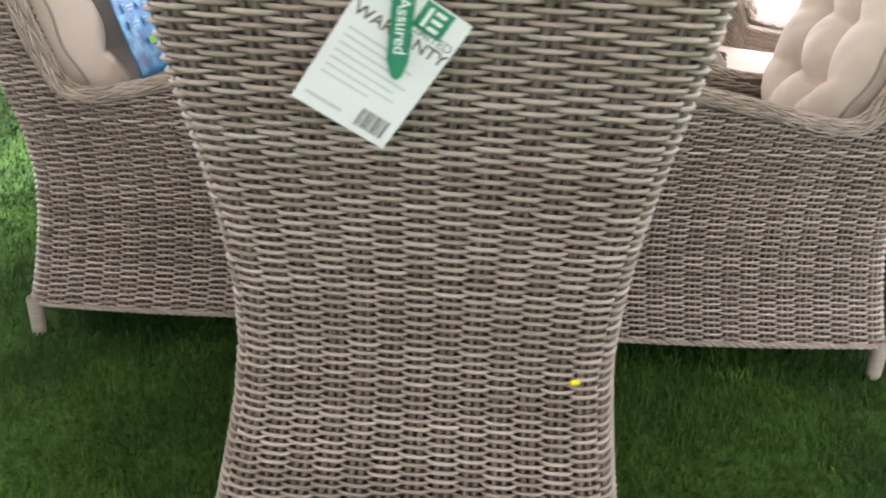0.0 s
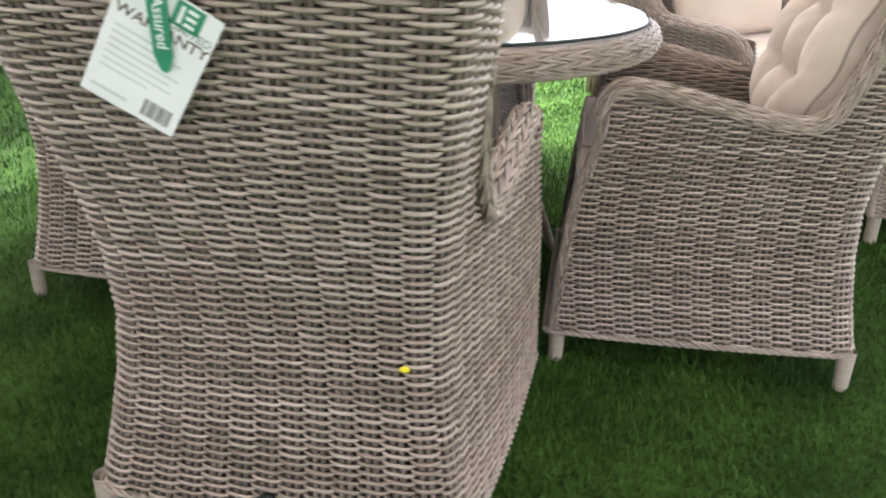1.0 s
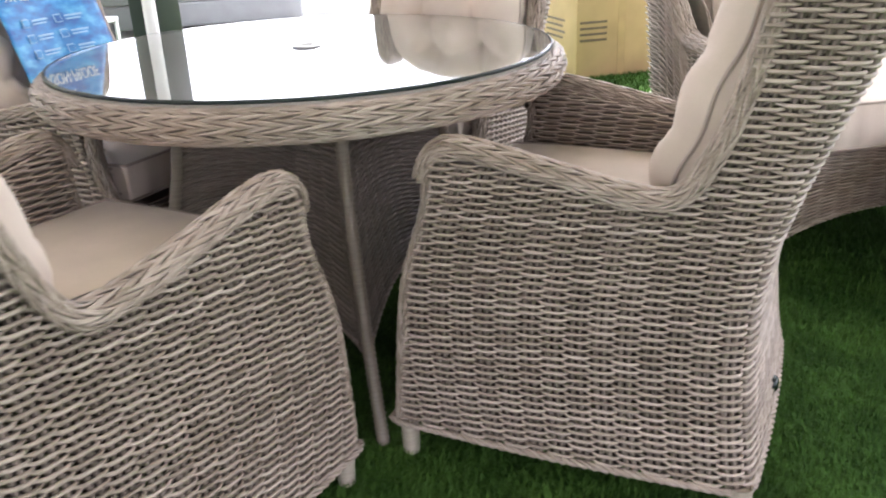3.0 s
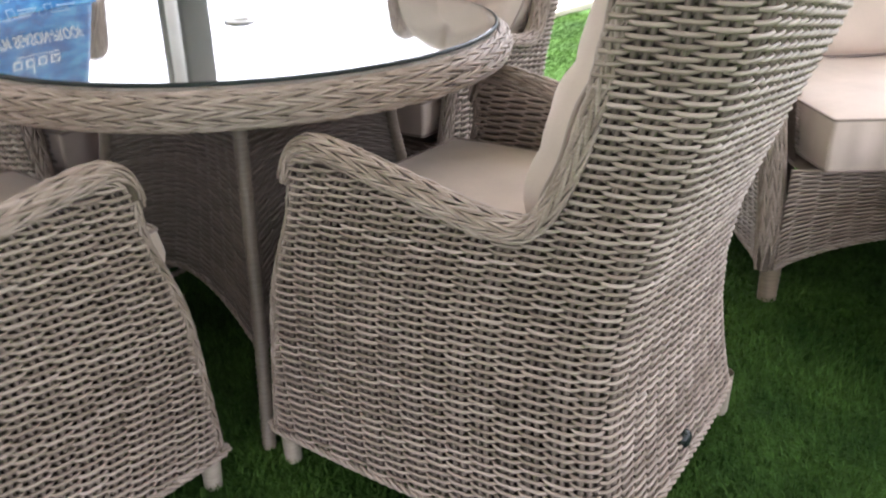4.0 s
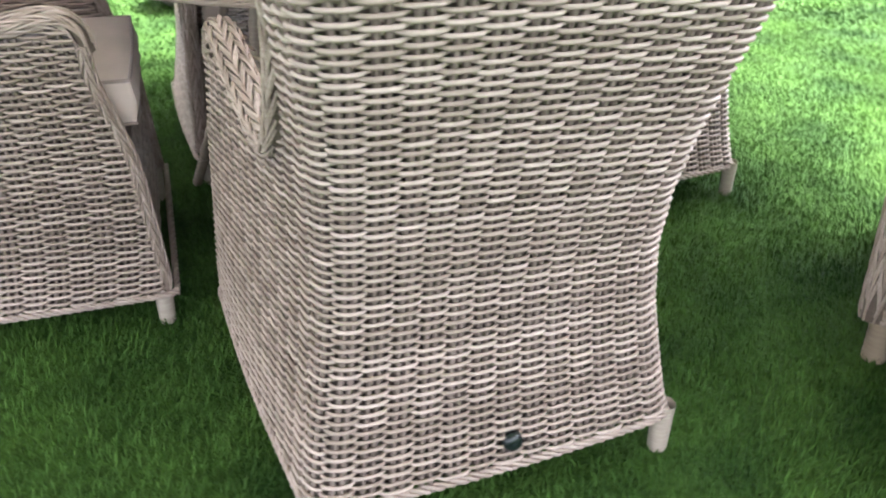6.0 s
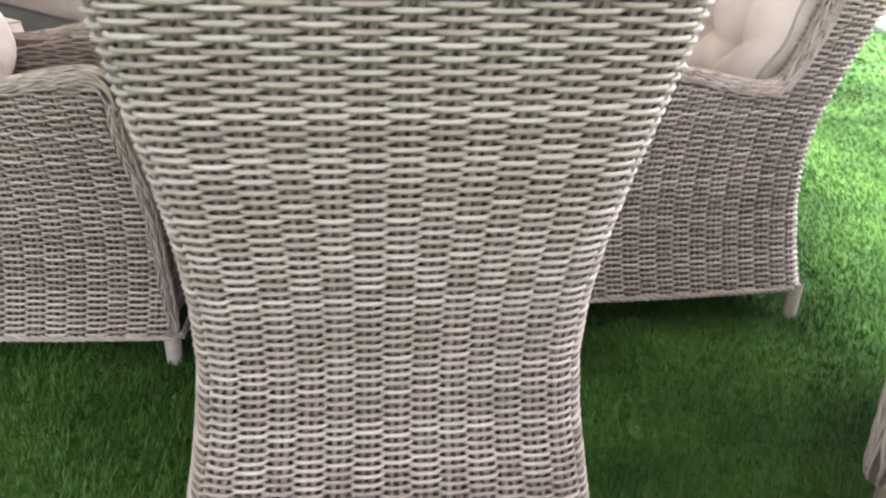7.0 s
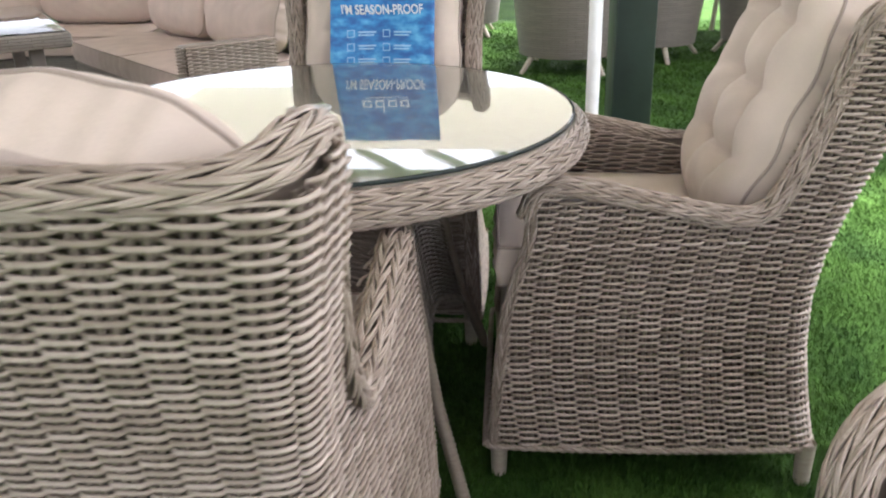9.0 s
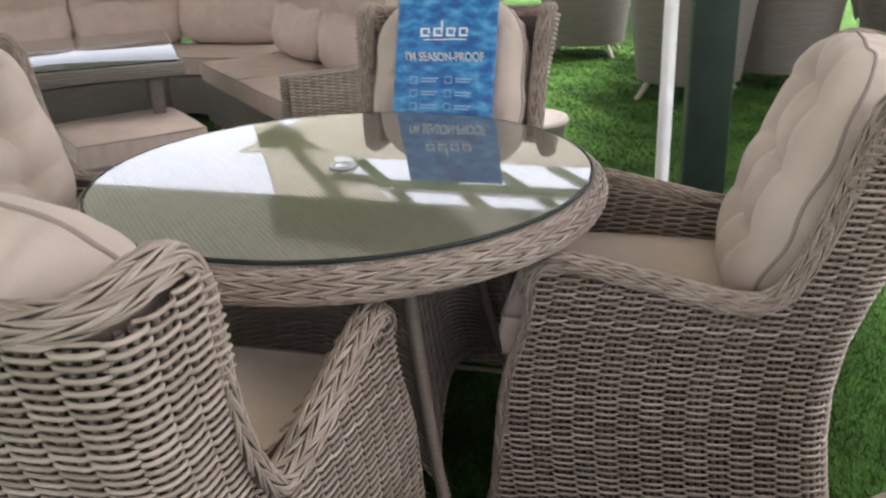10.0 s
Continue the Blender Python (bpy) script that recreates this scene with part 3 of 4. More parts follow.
def grass_blades(count, x0, x1, y0, y1, height, width):
    base = np.column_stack([rng.uniform(x0, x1, count), rng.uniform(y0, y1, count), np.zeros(count)])
    a = rng.uniform(0, 2 * np.pi, count)
    lean = rng.uniform(0.2, 1.0, count)[:, None] * height
    sway = 0.35 * np.column_stack([np.sin(base[:, 0] * 9 + base[:, 1] * 5), np.cos(base[:, 1] * 8 - base[:, 0] * 4)])
    tip_dir = np.column_stack([np.cos(a), np.sin(a)]) + sway
    h = height * rng.uniform(0.55, 1.1, count)
    side = np.column_stack([-np.sin(a), np.cos(a), np.zeros(count)]) * width
    mid = base + np.column_stack([tip_dir * lean * 0.35, h * 0.6])
    tip = base + np.column_stack([tip_dir * lean, h])
    V = np.stack([base - side, base + side, mid + side * 0.8, mid - side * 0.8, tip + side * 0.2, tip - side * 0.2], 1).reshape(-1, 3)
    i = np.arange(count)[:, None] * 6
    Q = np.concatenate([i + [0, 1, 2, 3], i + [3, 2, 4, 5]])
    return V, Q


near = grass_blades(270000, -1.6, 2.4, -1.5, 2.6, 0.019, 0.0014)
far = grass_blades(80000, -7.0, -1.6, -2.0, 4.5, 0.022, 0.003)
north = grass_blades(50000, -1.6, 2.4, 2.6, 4.6, 0.022, 0.0026)
blades = part("artificial_grass", quad_mesh("artificial_grass", *joined(near, far, north), smooth=False), BLADES)
tagged(blades, "short green artificial grass blades with uneven pile", "grass", kind="stuff")

# ---- dining chairs and their cushions ----
CHAIRS = {"A": (0.021, -0.759, -3.0), "B": (0.693, -0.030, 91.6), "C": (-0.082, 0.690, 182.1), "D": (-0.638, -0.010, 271.3)}
CHAIR_LABEL = {"A": "high-backed grey-beige woven wicker dining chair with a hanging card", "B": "high-backed grey-beige woven wicker dining chair with plaited rim",
               "C": "high-backed grey-beige woven wicker dining chair beside a green post", "D": "high-backed grey-beige woven wicker dining chair with a blue cover sheet"}
first = None
for key, (x, y, yaw) in CHAIRS.items():
    m = pose(x, y, 0, 0, 1.2 if key == "A" else 0, yaw)
    if first is None:
        first = make_dining_chair(m, CHAIR_LABEL[key])
    else:
        tagged(copy_thing(first, m), CHAIR_LABEL[key])

seat_first = back_first = None
for i, (key, (x, y, yaw)) in enumerate(CHAIRS.items()):
    m = pose(x, y, 0, 0, 0, yaw)
    mb = m @ pose(0, -0.300, 0.748, 20.5, 0, 0)
    if seat_first is None:
        seat_first = make_pillow("seat_cushion", m @ pose(0, 0.055, 0.468, 90, 0, 180), "flat beige fabric seat cushion in a wicker chair", "cushion", 0.505, 0.50, 0.085, 0.016, 0.0, [], 3, "seat cushions", None, 0.0, 0.04)
        back_first = make_pillow("back_cushion", mb, "tufted beige fabric back cushion leaning in a wicker chair", "cushion", 0.480, 0.55, 0.115, 0.086, 0.012, TUFTS, 4, "back cushions", None, 0.0, 0.20)
    else:
        copy_thing(seat_first, m @ pose(0, 0.055 if key == "C" else 0.03, 0.468, 90, 0, 180))
        copy_thing(back_first, mb)

# ---- round table ----
# Strand colour of the table legs is lowered to hold the under-table shade.
WRAP = wicker_material("shaded_wound_strand", (0.24, 0.195, 0.155), (0.27, 0.22, 0.175), (0.30, 0.25, 0.20))
table = empty("round_dining_table", pose(0, 0, 0), "round grey-beige wicker dining table with a clear glass top", "table")
table.scale = (0.985, 0.985, 1.009)
ang = np.linspace(0, -2 * np.pi, 361)
circle = np.stack([0.562 * np.cos(ang), 0.562 * np.sin(ang), np.full(361, 0.703)], 1)
radial = np.stack([np.cos(ang), np.sin(ang), 0 * ang], 1)
st, cv, cq = braid(circle, radial, 0.025, 0.029, (-172, -149, -126, -103, -80, -57, -34, -11, 12, 35), 0.0255, 0.086, 0.0024, True, 4)
part("plaited_rim", quad_mesh("plaited_rim", *tubes(st)), WICKER, table)
part("rim_core", quad_mesh("rim_core", cv, cq), RIM_SHADE, table)


def disc(name, r, z0, z1, mat, label="", hole=0.0, n=128):
    prof = [(hole + 0.0005, z0), (r - 0.003, z0), (r, z0 + 0.002), (r, z1 - 0.002), (r - 0.003, z1), (hole + 0.0005, z1), (hole + 0.0005, z0)]
    V, Q = lathe(prof, n)
    me = quad_mesh(name, V, Q, False)
    bm = bmesh.new()
    bm.from_mesh(me)
    bmesh.ops.remove_doubles(bm, verts=bm.verts[:], dist=0.00002)
    bmesh.ops.recalc_face_normals(bm, faces=bm.faces[:])
    bm.to_mesh(me)
    bm.free()
    return part(name, me, mat, table, label)


top = disc("woven_top", 0.555, 0.715, 0.7345, TOP_WICKER, "flat woven wicker under the glass")
uv = top.data.uv_layers.new(name="flat")
for lp in top.data.loops:
    c = top.data.vertices[lp.vertex_index].co
    uv.data[lp.index].uv = (0.7 * (c.x + c.y), 0.7 * (c.y - c.x))
pane = disc("glass_pane", 0.5545, 0.7405, 0.7470, GLASS, "clear tempered glass disc", 0.022)
pane.visible_shadow = False
edge_v, edge_q = lathe([(0.5555, 0.7400), (0.5580, 0.7408), (0.5580, 0.7464), (0.5555, 0.7472)], 128)
part("glass_edge", quad_mesh("glass_edge", edge_v, edge_q), GLASS_EDGE, table, "dark polished glass edge")
rv, rq = lathe([(0.019, 0.735), (0.019, 0.7500), (0.022, 0.7520), (0.031, 0.7510), (0.033, 0.7478), (0.022, 0.7475)], 32)
part("parasol_ring", quad_mesh("parasol_ring", rv, rq), METAL, table, "grey metal parasol hole ring")


def base_half(z):
    return np.interp(z, [0.0, 0.2, 0.35, 0.5, 0.68], [0.345, 0.283, 0.252, 0.228, 0.212])


def table_panel(k):
    rot = np.array(Matrix.Rotation(k * math.pi / 2, 3, "Z"))

    def fn(u, v, inset=0.0):
        arch = 0.17 + 0.10 * np.sin(np.pi * u) ** 0.8
        z = arch + (0.69 - arch) * v
        h = base_half(z)
        p = np.stack([(2 * u - 1) * (h - 0.012), -(h - 0.006 - inset - 0.022 * np.sin(np.pi * u)), z], 1)
        return p @ rot.T
    return fn


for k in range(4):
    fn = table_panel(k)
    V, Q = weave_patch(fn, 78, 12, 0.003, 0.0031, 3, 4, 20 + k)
    panel = part("base_panel", quad_mesh("base_panel", V, Q), SHADED_BASE_WICKER, table)
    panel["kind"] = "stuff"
    bk = lambda u, v: fn(u, v, 0.006)
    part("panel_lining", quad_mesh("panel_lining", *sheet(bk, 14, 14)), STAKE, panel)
    hem = fn(np.linspace(0, 1, 60), 0.0)
    nrm = np.tile((np.array(Matrix.Rotation(k * math.pi / 2, 3, "Z")) @ [0, -1, 0]), (60, 1))
    part("hem_rope", quad_mesh("hem_rope", *tubes(rope(hem, nrm, 0.004, 0.004, 17, 3))), WICKER, panel)
    zs = np.linspace(0.0, 0.69, 120)
    sx, sy = ((1, -1), (1, 1), (-1, 1), (-1, -1))[k]
    post = np.stack([sx * base_half(zs), sy * base_half(zs), zs], 1)
    rad = 0.0140 + 0.0013 * np.cos(np.arange(120) * np.pi)
    rad[0] = 0.012
    part("corner_leg", quad_mesh("corner_leg", *tubes([(post, np.tile([sx * 0.7, sy * 0.7, 0.0], (120, 1)), rad)], 12)), WRAP, table, "corner leg wound with wicker strand")

# ---- hanging card, stickers and blue sheet on the chairs ----
mA = pose(*CHAIRS["A"][:2], 0, 0, 0, CHAIRS["A"][2])
tag = empty("hanging_card", mA @ pose(-0.020, -0.500, 0.846, 108, 31.5, 16) @ Matrix.Scale(1.1, 4), "white printed card with a green ribbon on a wicker chair", "label")
# card lies in its own x-y plane, facing +z after the tilt
part("card", box_bm(-0.052, -0.0775, -0.0006, 0.052, 0.0775, 0.0006), PAPER, tag)
part("barcode_block", box_bm(0.012, -0.070, 0.0008, 0.044, -0.048, 0.0010), PALEINK, tag, "grey printed block")
for i in range(9):
    part("code_bar", box_bm(0.0130 + i * 0.0034, -0.069, 0.0011, 0.0130 + i * 0.0034 + (0.0016, 0.0009, 0.0020)[i % 3], -0.049, 0.0013), PRINT, tag)
for i in range(7):
    w = (0.052, 0.075, 0.07, 0.078, 0.06, 0.074, 0.05, 0.04, 0.066)[i]
    part("print_line", box_bm(-0.042, -0.038 + i * 0.0085, 0.0008, -0.042 + w, -0.0355 + i * 0.0085, 0.0011), PALEINK, tag)
part("print_line", box_bm(-0.044, -0.066, 0.0008, -0.004, -0.062, 0.0011), PALEINK, tag)
part("green_badge", box_bm(0.004, 0.048, 0.0008, 0.034, 0.076, 0.0016, 0.0003), GREENINK, tag, "green printed badge")
for x0, y0, x1, y1 in ((0.010, 0.052, 0.014, 0.072), (0.017, 0.052, 0.028, 0.056), (0.017, 0.060, 0.028, 0.064), (0.017, 0.068, 0.028, 0.072)):
    part("badge_mark", box_bm(x0, y0, 0.0017, x1, y1, 0.0020), PAPER, tag)
bm = bmesh.new()
outline = [(-0.010, 0.0), (-0.011, 0.10), (0.011, 0.10), (0.010, 0.0), (0.005, -0.016), (0.0, -0.020), (-0.005, -0.016)]
face = bm.faces.new([bm.verts.new((x, y, 0)) for x, y in outline])
ext = bmesh.ops.extrude_face_region(bm, geom=[face])
bmesh.ops.translate(bm, vec=(0, 0, 0.0012), verts=[v for v in ext["geom"] if isinstance(v, bmesh.types.BMVert)])


def lettering(text, size, mat, m):
    c = bpy.data.curves.new("lettering", "FONT")
    c.body, c.size, c.extrude, c.offset = text, size, 0.0002, 0.0002
    o = new("lettering_curve", c)
    me = bpy.data.meshes.new_from_object(o.evaluated_get(bpy.context.evaluated_depsgraph_get()))
    bpy.data.objects.remove(o)
    me.materials.clear()
    return part("lettering", me, mat, tag, "dark printed word", m)


lettering("WARRANTY", 0.0175, PRINT, pose(-0.047, 0.028, 0.0009))
lettering("LIMITED", 0.0125, GREYINK, pose(0.004, 0.0425, 0.0009))
lettering("3", 0.0165, PRINT, pose(-0.047, 0.0445, 0.0009))
ribbon = part("green_ribbon", bm, GREENINK, tag, "green ribbon tag with white bars", pose(0.012, 0.012, 0.003, 0, 0, 27))
for i in range(3):
    part("white_bar", box_bm(-0.006, 0.064 + i * 0.011, 0.0014, 0.005, 0.071 + i * 0.011, 0.0018), PAPER, ribbon)
word = lettering("Assured", 0.0165, PAPER, pose(-0.0045, 0.061, 0.0014, 0, 0, -90))
word.parent, word["label"] = ribbon, "white lettering"

V, Q = lathe([(0.0005, 0.0012), (0.006, 0.0011), (0.0078, 0.0002), (0.0078, -0.002)], 18)
stick = part("yellow_sticker", quad_mesh("yellow_sticker", V * [0.95, 0.6, 1], Q), YELLOW, None, "", mA @ pose(0.226, -0.3435, 0.398, 90, 0, 12))
tagged(stick, "small oval yellow sticker on the wicker chair back", "sticker")

mD = pose(*CHAIRS["D"][:2], 0, 0, 0, CHAIRS["D"][2])
sheet_thing = empty("blue_cover_sheet", mD @ pose(-0.015, 0, 0), "blue sea-printed cover sheet hung over the back cushion", "sign")


def sheet_fn(u, v):
    z = 0.665 + 0.40 * v
    y = -0.149 - 0.365 * (z - 0.776)
    return np.stack([(u - 0.5) * 0.315, y + 0.006 * np.sin(7 * u + 3 * v), z + 0 * u], 1)


SV, SQ = sheet(lambda u, v: sheet_fn(u, 1.16 * v - 0.16), 24, 34)
bmb = quad_mesh("sheet", SV, SQ)
so = part("sheet", bmb, SEA, sheet_thing)
sol = so.modifiers.new("thick", "SOLIDIFY")
sol.thickness = 0.0012


def on_sheet(name, u0, v0, u1, v1, mat, label=""):
    def fn(u, v):
        p = sheet_fn(u0 + (u1 - u0) * u, v0 + (v1 - v0) * v)
        p[:, 1] += 0.004
        return p
    return part(name, quad_mesh(name, *sheet(fn, 4, 4)), mat, so, label)


ICONINK = plain("pale_blue_ink", (0.32, 0.52, 0.70), 0.5)
# brand word as plain white shapes, seen from the front (u runs towards the picture's right when reversed)
for c in (0.71, 0.585, 0.46, 0.335):
    on_sheet("white_shape", c - 0.045, 0.640, c + 0.045, 0.655, PAPER)
    on_sheet("white_shape", c - 0.045, 0.690, c + 0.045, 0.702, PAPER)
    on_sheet("white_shape", c + 0.025, 0.650, c + 0.045, 0.695, PAPER)
    on_sheet("white_shape", c - 0.045, 0.664, c - 0.027, 0.695, PAPER)
on_sheet("white_shape", 0.540, 0.69, 0.556, 0.755, PAPER)
on_sheet("thin_line", 0.30, 0.615, 0.72, 0.622, PAPER)
for r in range(3):
    for c in (0.80, 0.46):
        on_sheet("icon", c - 0.036, 0.305 - r * 0.095, c + 0.036, 0.358 - r * 0.095, ICONINK)
        on_sheet("icon_middle", c - 0.028, 0.311 - r * 0.095, c + 0.028, 0.352 - r * 0.095, SEA).location.y = 0.0015
        on_sheet("text_bar", c - 0.24, 0.335 - r * 0.095, c - 0.07, 0.347 - r * 0.095, ICONINK)
        on_sheet("text_bar", c - 0.22, 0.315 - r * 0.095, c - 0.07, 0.325 - r * 0.095, ICONINK)
on_sheet("green_label", 0.42, 0.01, 0.55, 0.05, LIME, "small lime green label")
fc = bpy.data.curves.new("slogan", "FONT")
fc.body, fc.size, fc.align_x, fc.extrude = "I'M SEASON-PROOF", 0.034, "CENTER", 0.0004
fc.offset = 0.0007
fo = new("slogan_tmp", fc)
dg = bpy.context.evaluated_depsgraph_get()
tm = bpy.data.meshes.new_from_object(fo.evaluated_get(dg))
bpy.data.objects.remove(fo)
tm.materials.clear()
slogan = part("slogan", tm, PAPER, so, "white slogan lettering", Matrix.Translation((0, -0.1725, 0.852)) @ pose(0, 0, 0, 90 + 20.0, 0, 180) @ Matrix.Diagonal((0.83, 1.25, 1, 1)))

# ---- posts behind the set ----
V, Q = lathe([(0.001, 0), (0.05, 0.0), (0.05, 0.012), (0.022, 0.016), (0.022, 3.0), (0.001, 3.0)], 24)
p = part("white_pole", quad_mesh("white_pole", V, Q), WHITE, None, "", pose(-1.10, 0.648, 0))
tagged(p, "slim white painted metal pole standing on the turf", "pole")
p = part("green_post", box_bm(-0.06, -0.068, 0, 0.06, 0.068, 3.0, 0.006), GREEN_POST, None, "", pose(-1.20, 0.775, 0, 0, 0, 8))
tagged(p, "square dark green painted canopy post on the turf", "post")


# ---- lounge armchairs ----
BROWN_LEG = wicker_material("tan_wrapped_leg", (0.26, 0.20, 0.145), (0.30, 0.235, 0.17), (0.34, 0.27, 0.20))


def make_armchair(m, label):
    th = empty("lounge_armchair", m, label, "armchair", "lounge armchairs")
    w, d = 0.80, 0.74

    def front(u, v):
        arch = 0.10 + 0.085 * np.sin(np.pi * np.clip(u, 0, 1)) ** 0.7
        z = arch + (0.37 - arch) * v
        return np.stack([(u - 0.5) * (w - 0.05), d / 2 - 0.02 + 0.01 * v + 0 * u, z], 1)
    lin = lambda f, off: (lambda u, v: f(u, v) + np.array(off))
    V, Q = weave_patch(lambda u, v: front(1 - u, v), 40, 15, 0.003, 0.0033, 3, 4, 31)
    part("front_panel", quad_mesh("front_panel", V, Q), WICKER, th)
    part("front_lining", quad_mesh("front_lining", *sheet(lin(front, (0, -0.007, 0)), 16, 6)), STAKE, th)
    hem = front(np.linspace(0, 1, 50), 0.0)
    part("hem_rope", quad_mesh("hem_rope", *tubes(rope(hem, np.tile([0, 1.0, 0], (50, 1)), 0.004, 0.004, 17, 3))), WICKER, th)
    for s in (-1, 1):
        def outer(u, v, s=s):
            arch = 0.10 + 0.012 * np.sin(np.pi * u) ** 0.7
            topz = np.interp(u, [0, 0.12, 0.28, 0.36, 1.0], [0.86, 0.84, 0.70, 0.60, 0.58])
            z = arch + (topz - arch) * v
            y = -d / 2 + (d - 0.05) * u + np.where(u < 0.3, -0.10 * v * (1 - u / 0.3), 0.0) - 0.07 * v * u
            return np.stack([s * (w / 2 + 0.035 * v - 0.01 * np.sin(np.pi * u)), y, z], 1)
        flip = (lambda u, v: outer(1 - u, v)) if s < 0 else outer
        V, Q = weave_patch(flip, 74, 16, 0.003, 0.0033, 3, 4, 33)
        part("side_panel", quad_mesh("side_panel", V, Q), WICKER, th)
        inn = lambda u, v: outer(u, v) - np.array([s * 0.007, 0, 0])
        inn2 = lambda u, v: outer(u, v) - np.array([s * 0.085, 0, 0])
        part("side_lining", quad_mesh("side_lining", *joined(sheet(inn, 24, 10), sheet(inn2, 24, 10))), STAKE, th)
        V, Q = weave_patch(lambda u, v: (flip(1 - u, 0.6 + 0.4 * v) - np.array([s * 0.09, 0, 0])), 26, 16, 0.003, 0.0033, 3, 4, 35)
        part("inner_side_panel", quad_mesh("inner_side_panel", V, Q), WICKER, th)
        hem = outer(np.linspace(0, 1, 50), 0.0)
        part("hem_rope", quad_mesh("hem_rope", *tubes(rope(hem, np.tile([float(s), 0, 0], (50, 1)), 0.004, 0.004, 17, 3))), WICKER, th)
        # plaited arm top and front column
        x = s * (w / 2 - 0.01)
        pts = [(x, d / 2 - 0.04, 0.095), (x + s * 0.006, d / 2 - 0.055, 0.30), (x + s * 0.018, d / 2 - 0.085, 0.48), (x + s * 0.022, d / 2 - 0.105, 0.545), (x + s * 0.024, d / 2 - 0.17, 0.585),
               (x + s * 0.024, 0.05, 0.595), (x + s * 0.024, -0.14, 0.61), (x + s * 0.024, -0.24, 0.70), (x + s * 0.024, -0.36, 0.83), (x + s * 0.02, -0.44, 0.86)]
        p = smooth_path(pts if s > 0 else pts[::-1], 0.014)
        st, cv, cq = braid(p, np.tile([float(s), 0, 0], (len(p), 1)), 0.030, 0.025, (-128, -106, -84, -62, -40, -18, 4, 26, 48, 70, 92, 114, 136), 0.0260, 0.090, 0.0025)
        part("plaited_arm", quad_mesh("plaited_arm", *tubes(st)), WICKER, th)
        part("arm_core", quad_mesh("arm_core", cv, cq), RIM_SHADE, th)
    bk = lambda u, v: np.stack([(u - 0.5) * w, -d / 2 - 0.10 * v + 0 * u, 0.12 + 0.74 * v + 0 * u], 1)
    V, Q = weave_patch(bk, 74, 18, 0.003, 0.0033, 3, 4, 36)
    part("back_panel", quad_mesh("back_panel", V, Q), WICKER, th)
    bi = lambda u, v: bk(u, v) + np.array([0, 0.008, 0])
    deck = lambda u, v: np.stack([(u - 0.5) * (w - 0.1), -d / 2 + (d - 0.03) * v + 0 * u, 0.362 + 0 * u], 1)
    part("back_lining", quad_mesh("back_lining", *joined(sheet(bi, 8, 8), sheet(deck, 4, 4))), STAKE, th)
    leg = quad_mesh("leg", *wrapped_leg(0.13, 0.024, 0.027, 0.02))
    leg.materials.append(BROWN_LEG)
    for x, y in ((w / 2 - 0.03, d / 2 - 0.05), (-w / 2 + 0.03, d / 2 - 0.05), (w / 2 - 0.03, -d / 2 + 0.03), (-w / 2 + 0.03, -d / 2 + 0.03)):
        part("leg", leg, BROWN_LEG, th, "", pose(x, y, 0))
    return th


def lounge_cushions(m):
    make_pillow("lounge_seat_cushion", m @ pose(0, 0.05, 0.435, 90, 0, 180), "thick beige fabric seat cushion in a wicker armchair", "cushion", 0.62, 0.68, 0.125, 0.018, 0.0, [], 6, "lounge cushions", None, 0.0, 0.03)
    make_pillow("lounge_back_cushion", m @ pose(0, -0.30, 0.73, 14, 0, 0), "plump beige fabric back cushion in a wicker armchair", "cushion", 0.58, 0.46, 0.08, 0.06, 0.01, [], 7, "lounge cushions")


def armchair_at(cx, cy, yaw):
    """Pose of an armchair whose front right foot stands at cx, cy."""
    off = Matrix.Rotation(radians(yaw), 3, "Z") @ Vector((0.37, 0.32, 0))
    return pose(cx - off.x, cy - off.y, 0, 0, 0, yaw)


mE = armchair_at(0.955, 0.841, 219)
arm_e = make_armchair(mE, "wide grey-beige wicker lounge armchair on short feet")
lounge_cushions(mE)
mF = pose(0.74, 2.60, 0, 0, 0, 184)
tagged(copy_thing(arm_e, mF), "wide grey-beige wicker lounge armchair beside cardboard boxes")
lounge_cushions(mF)


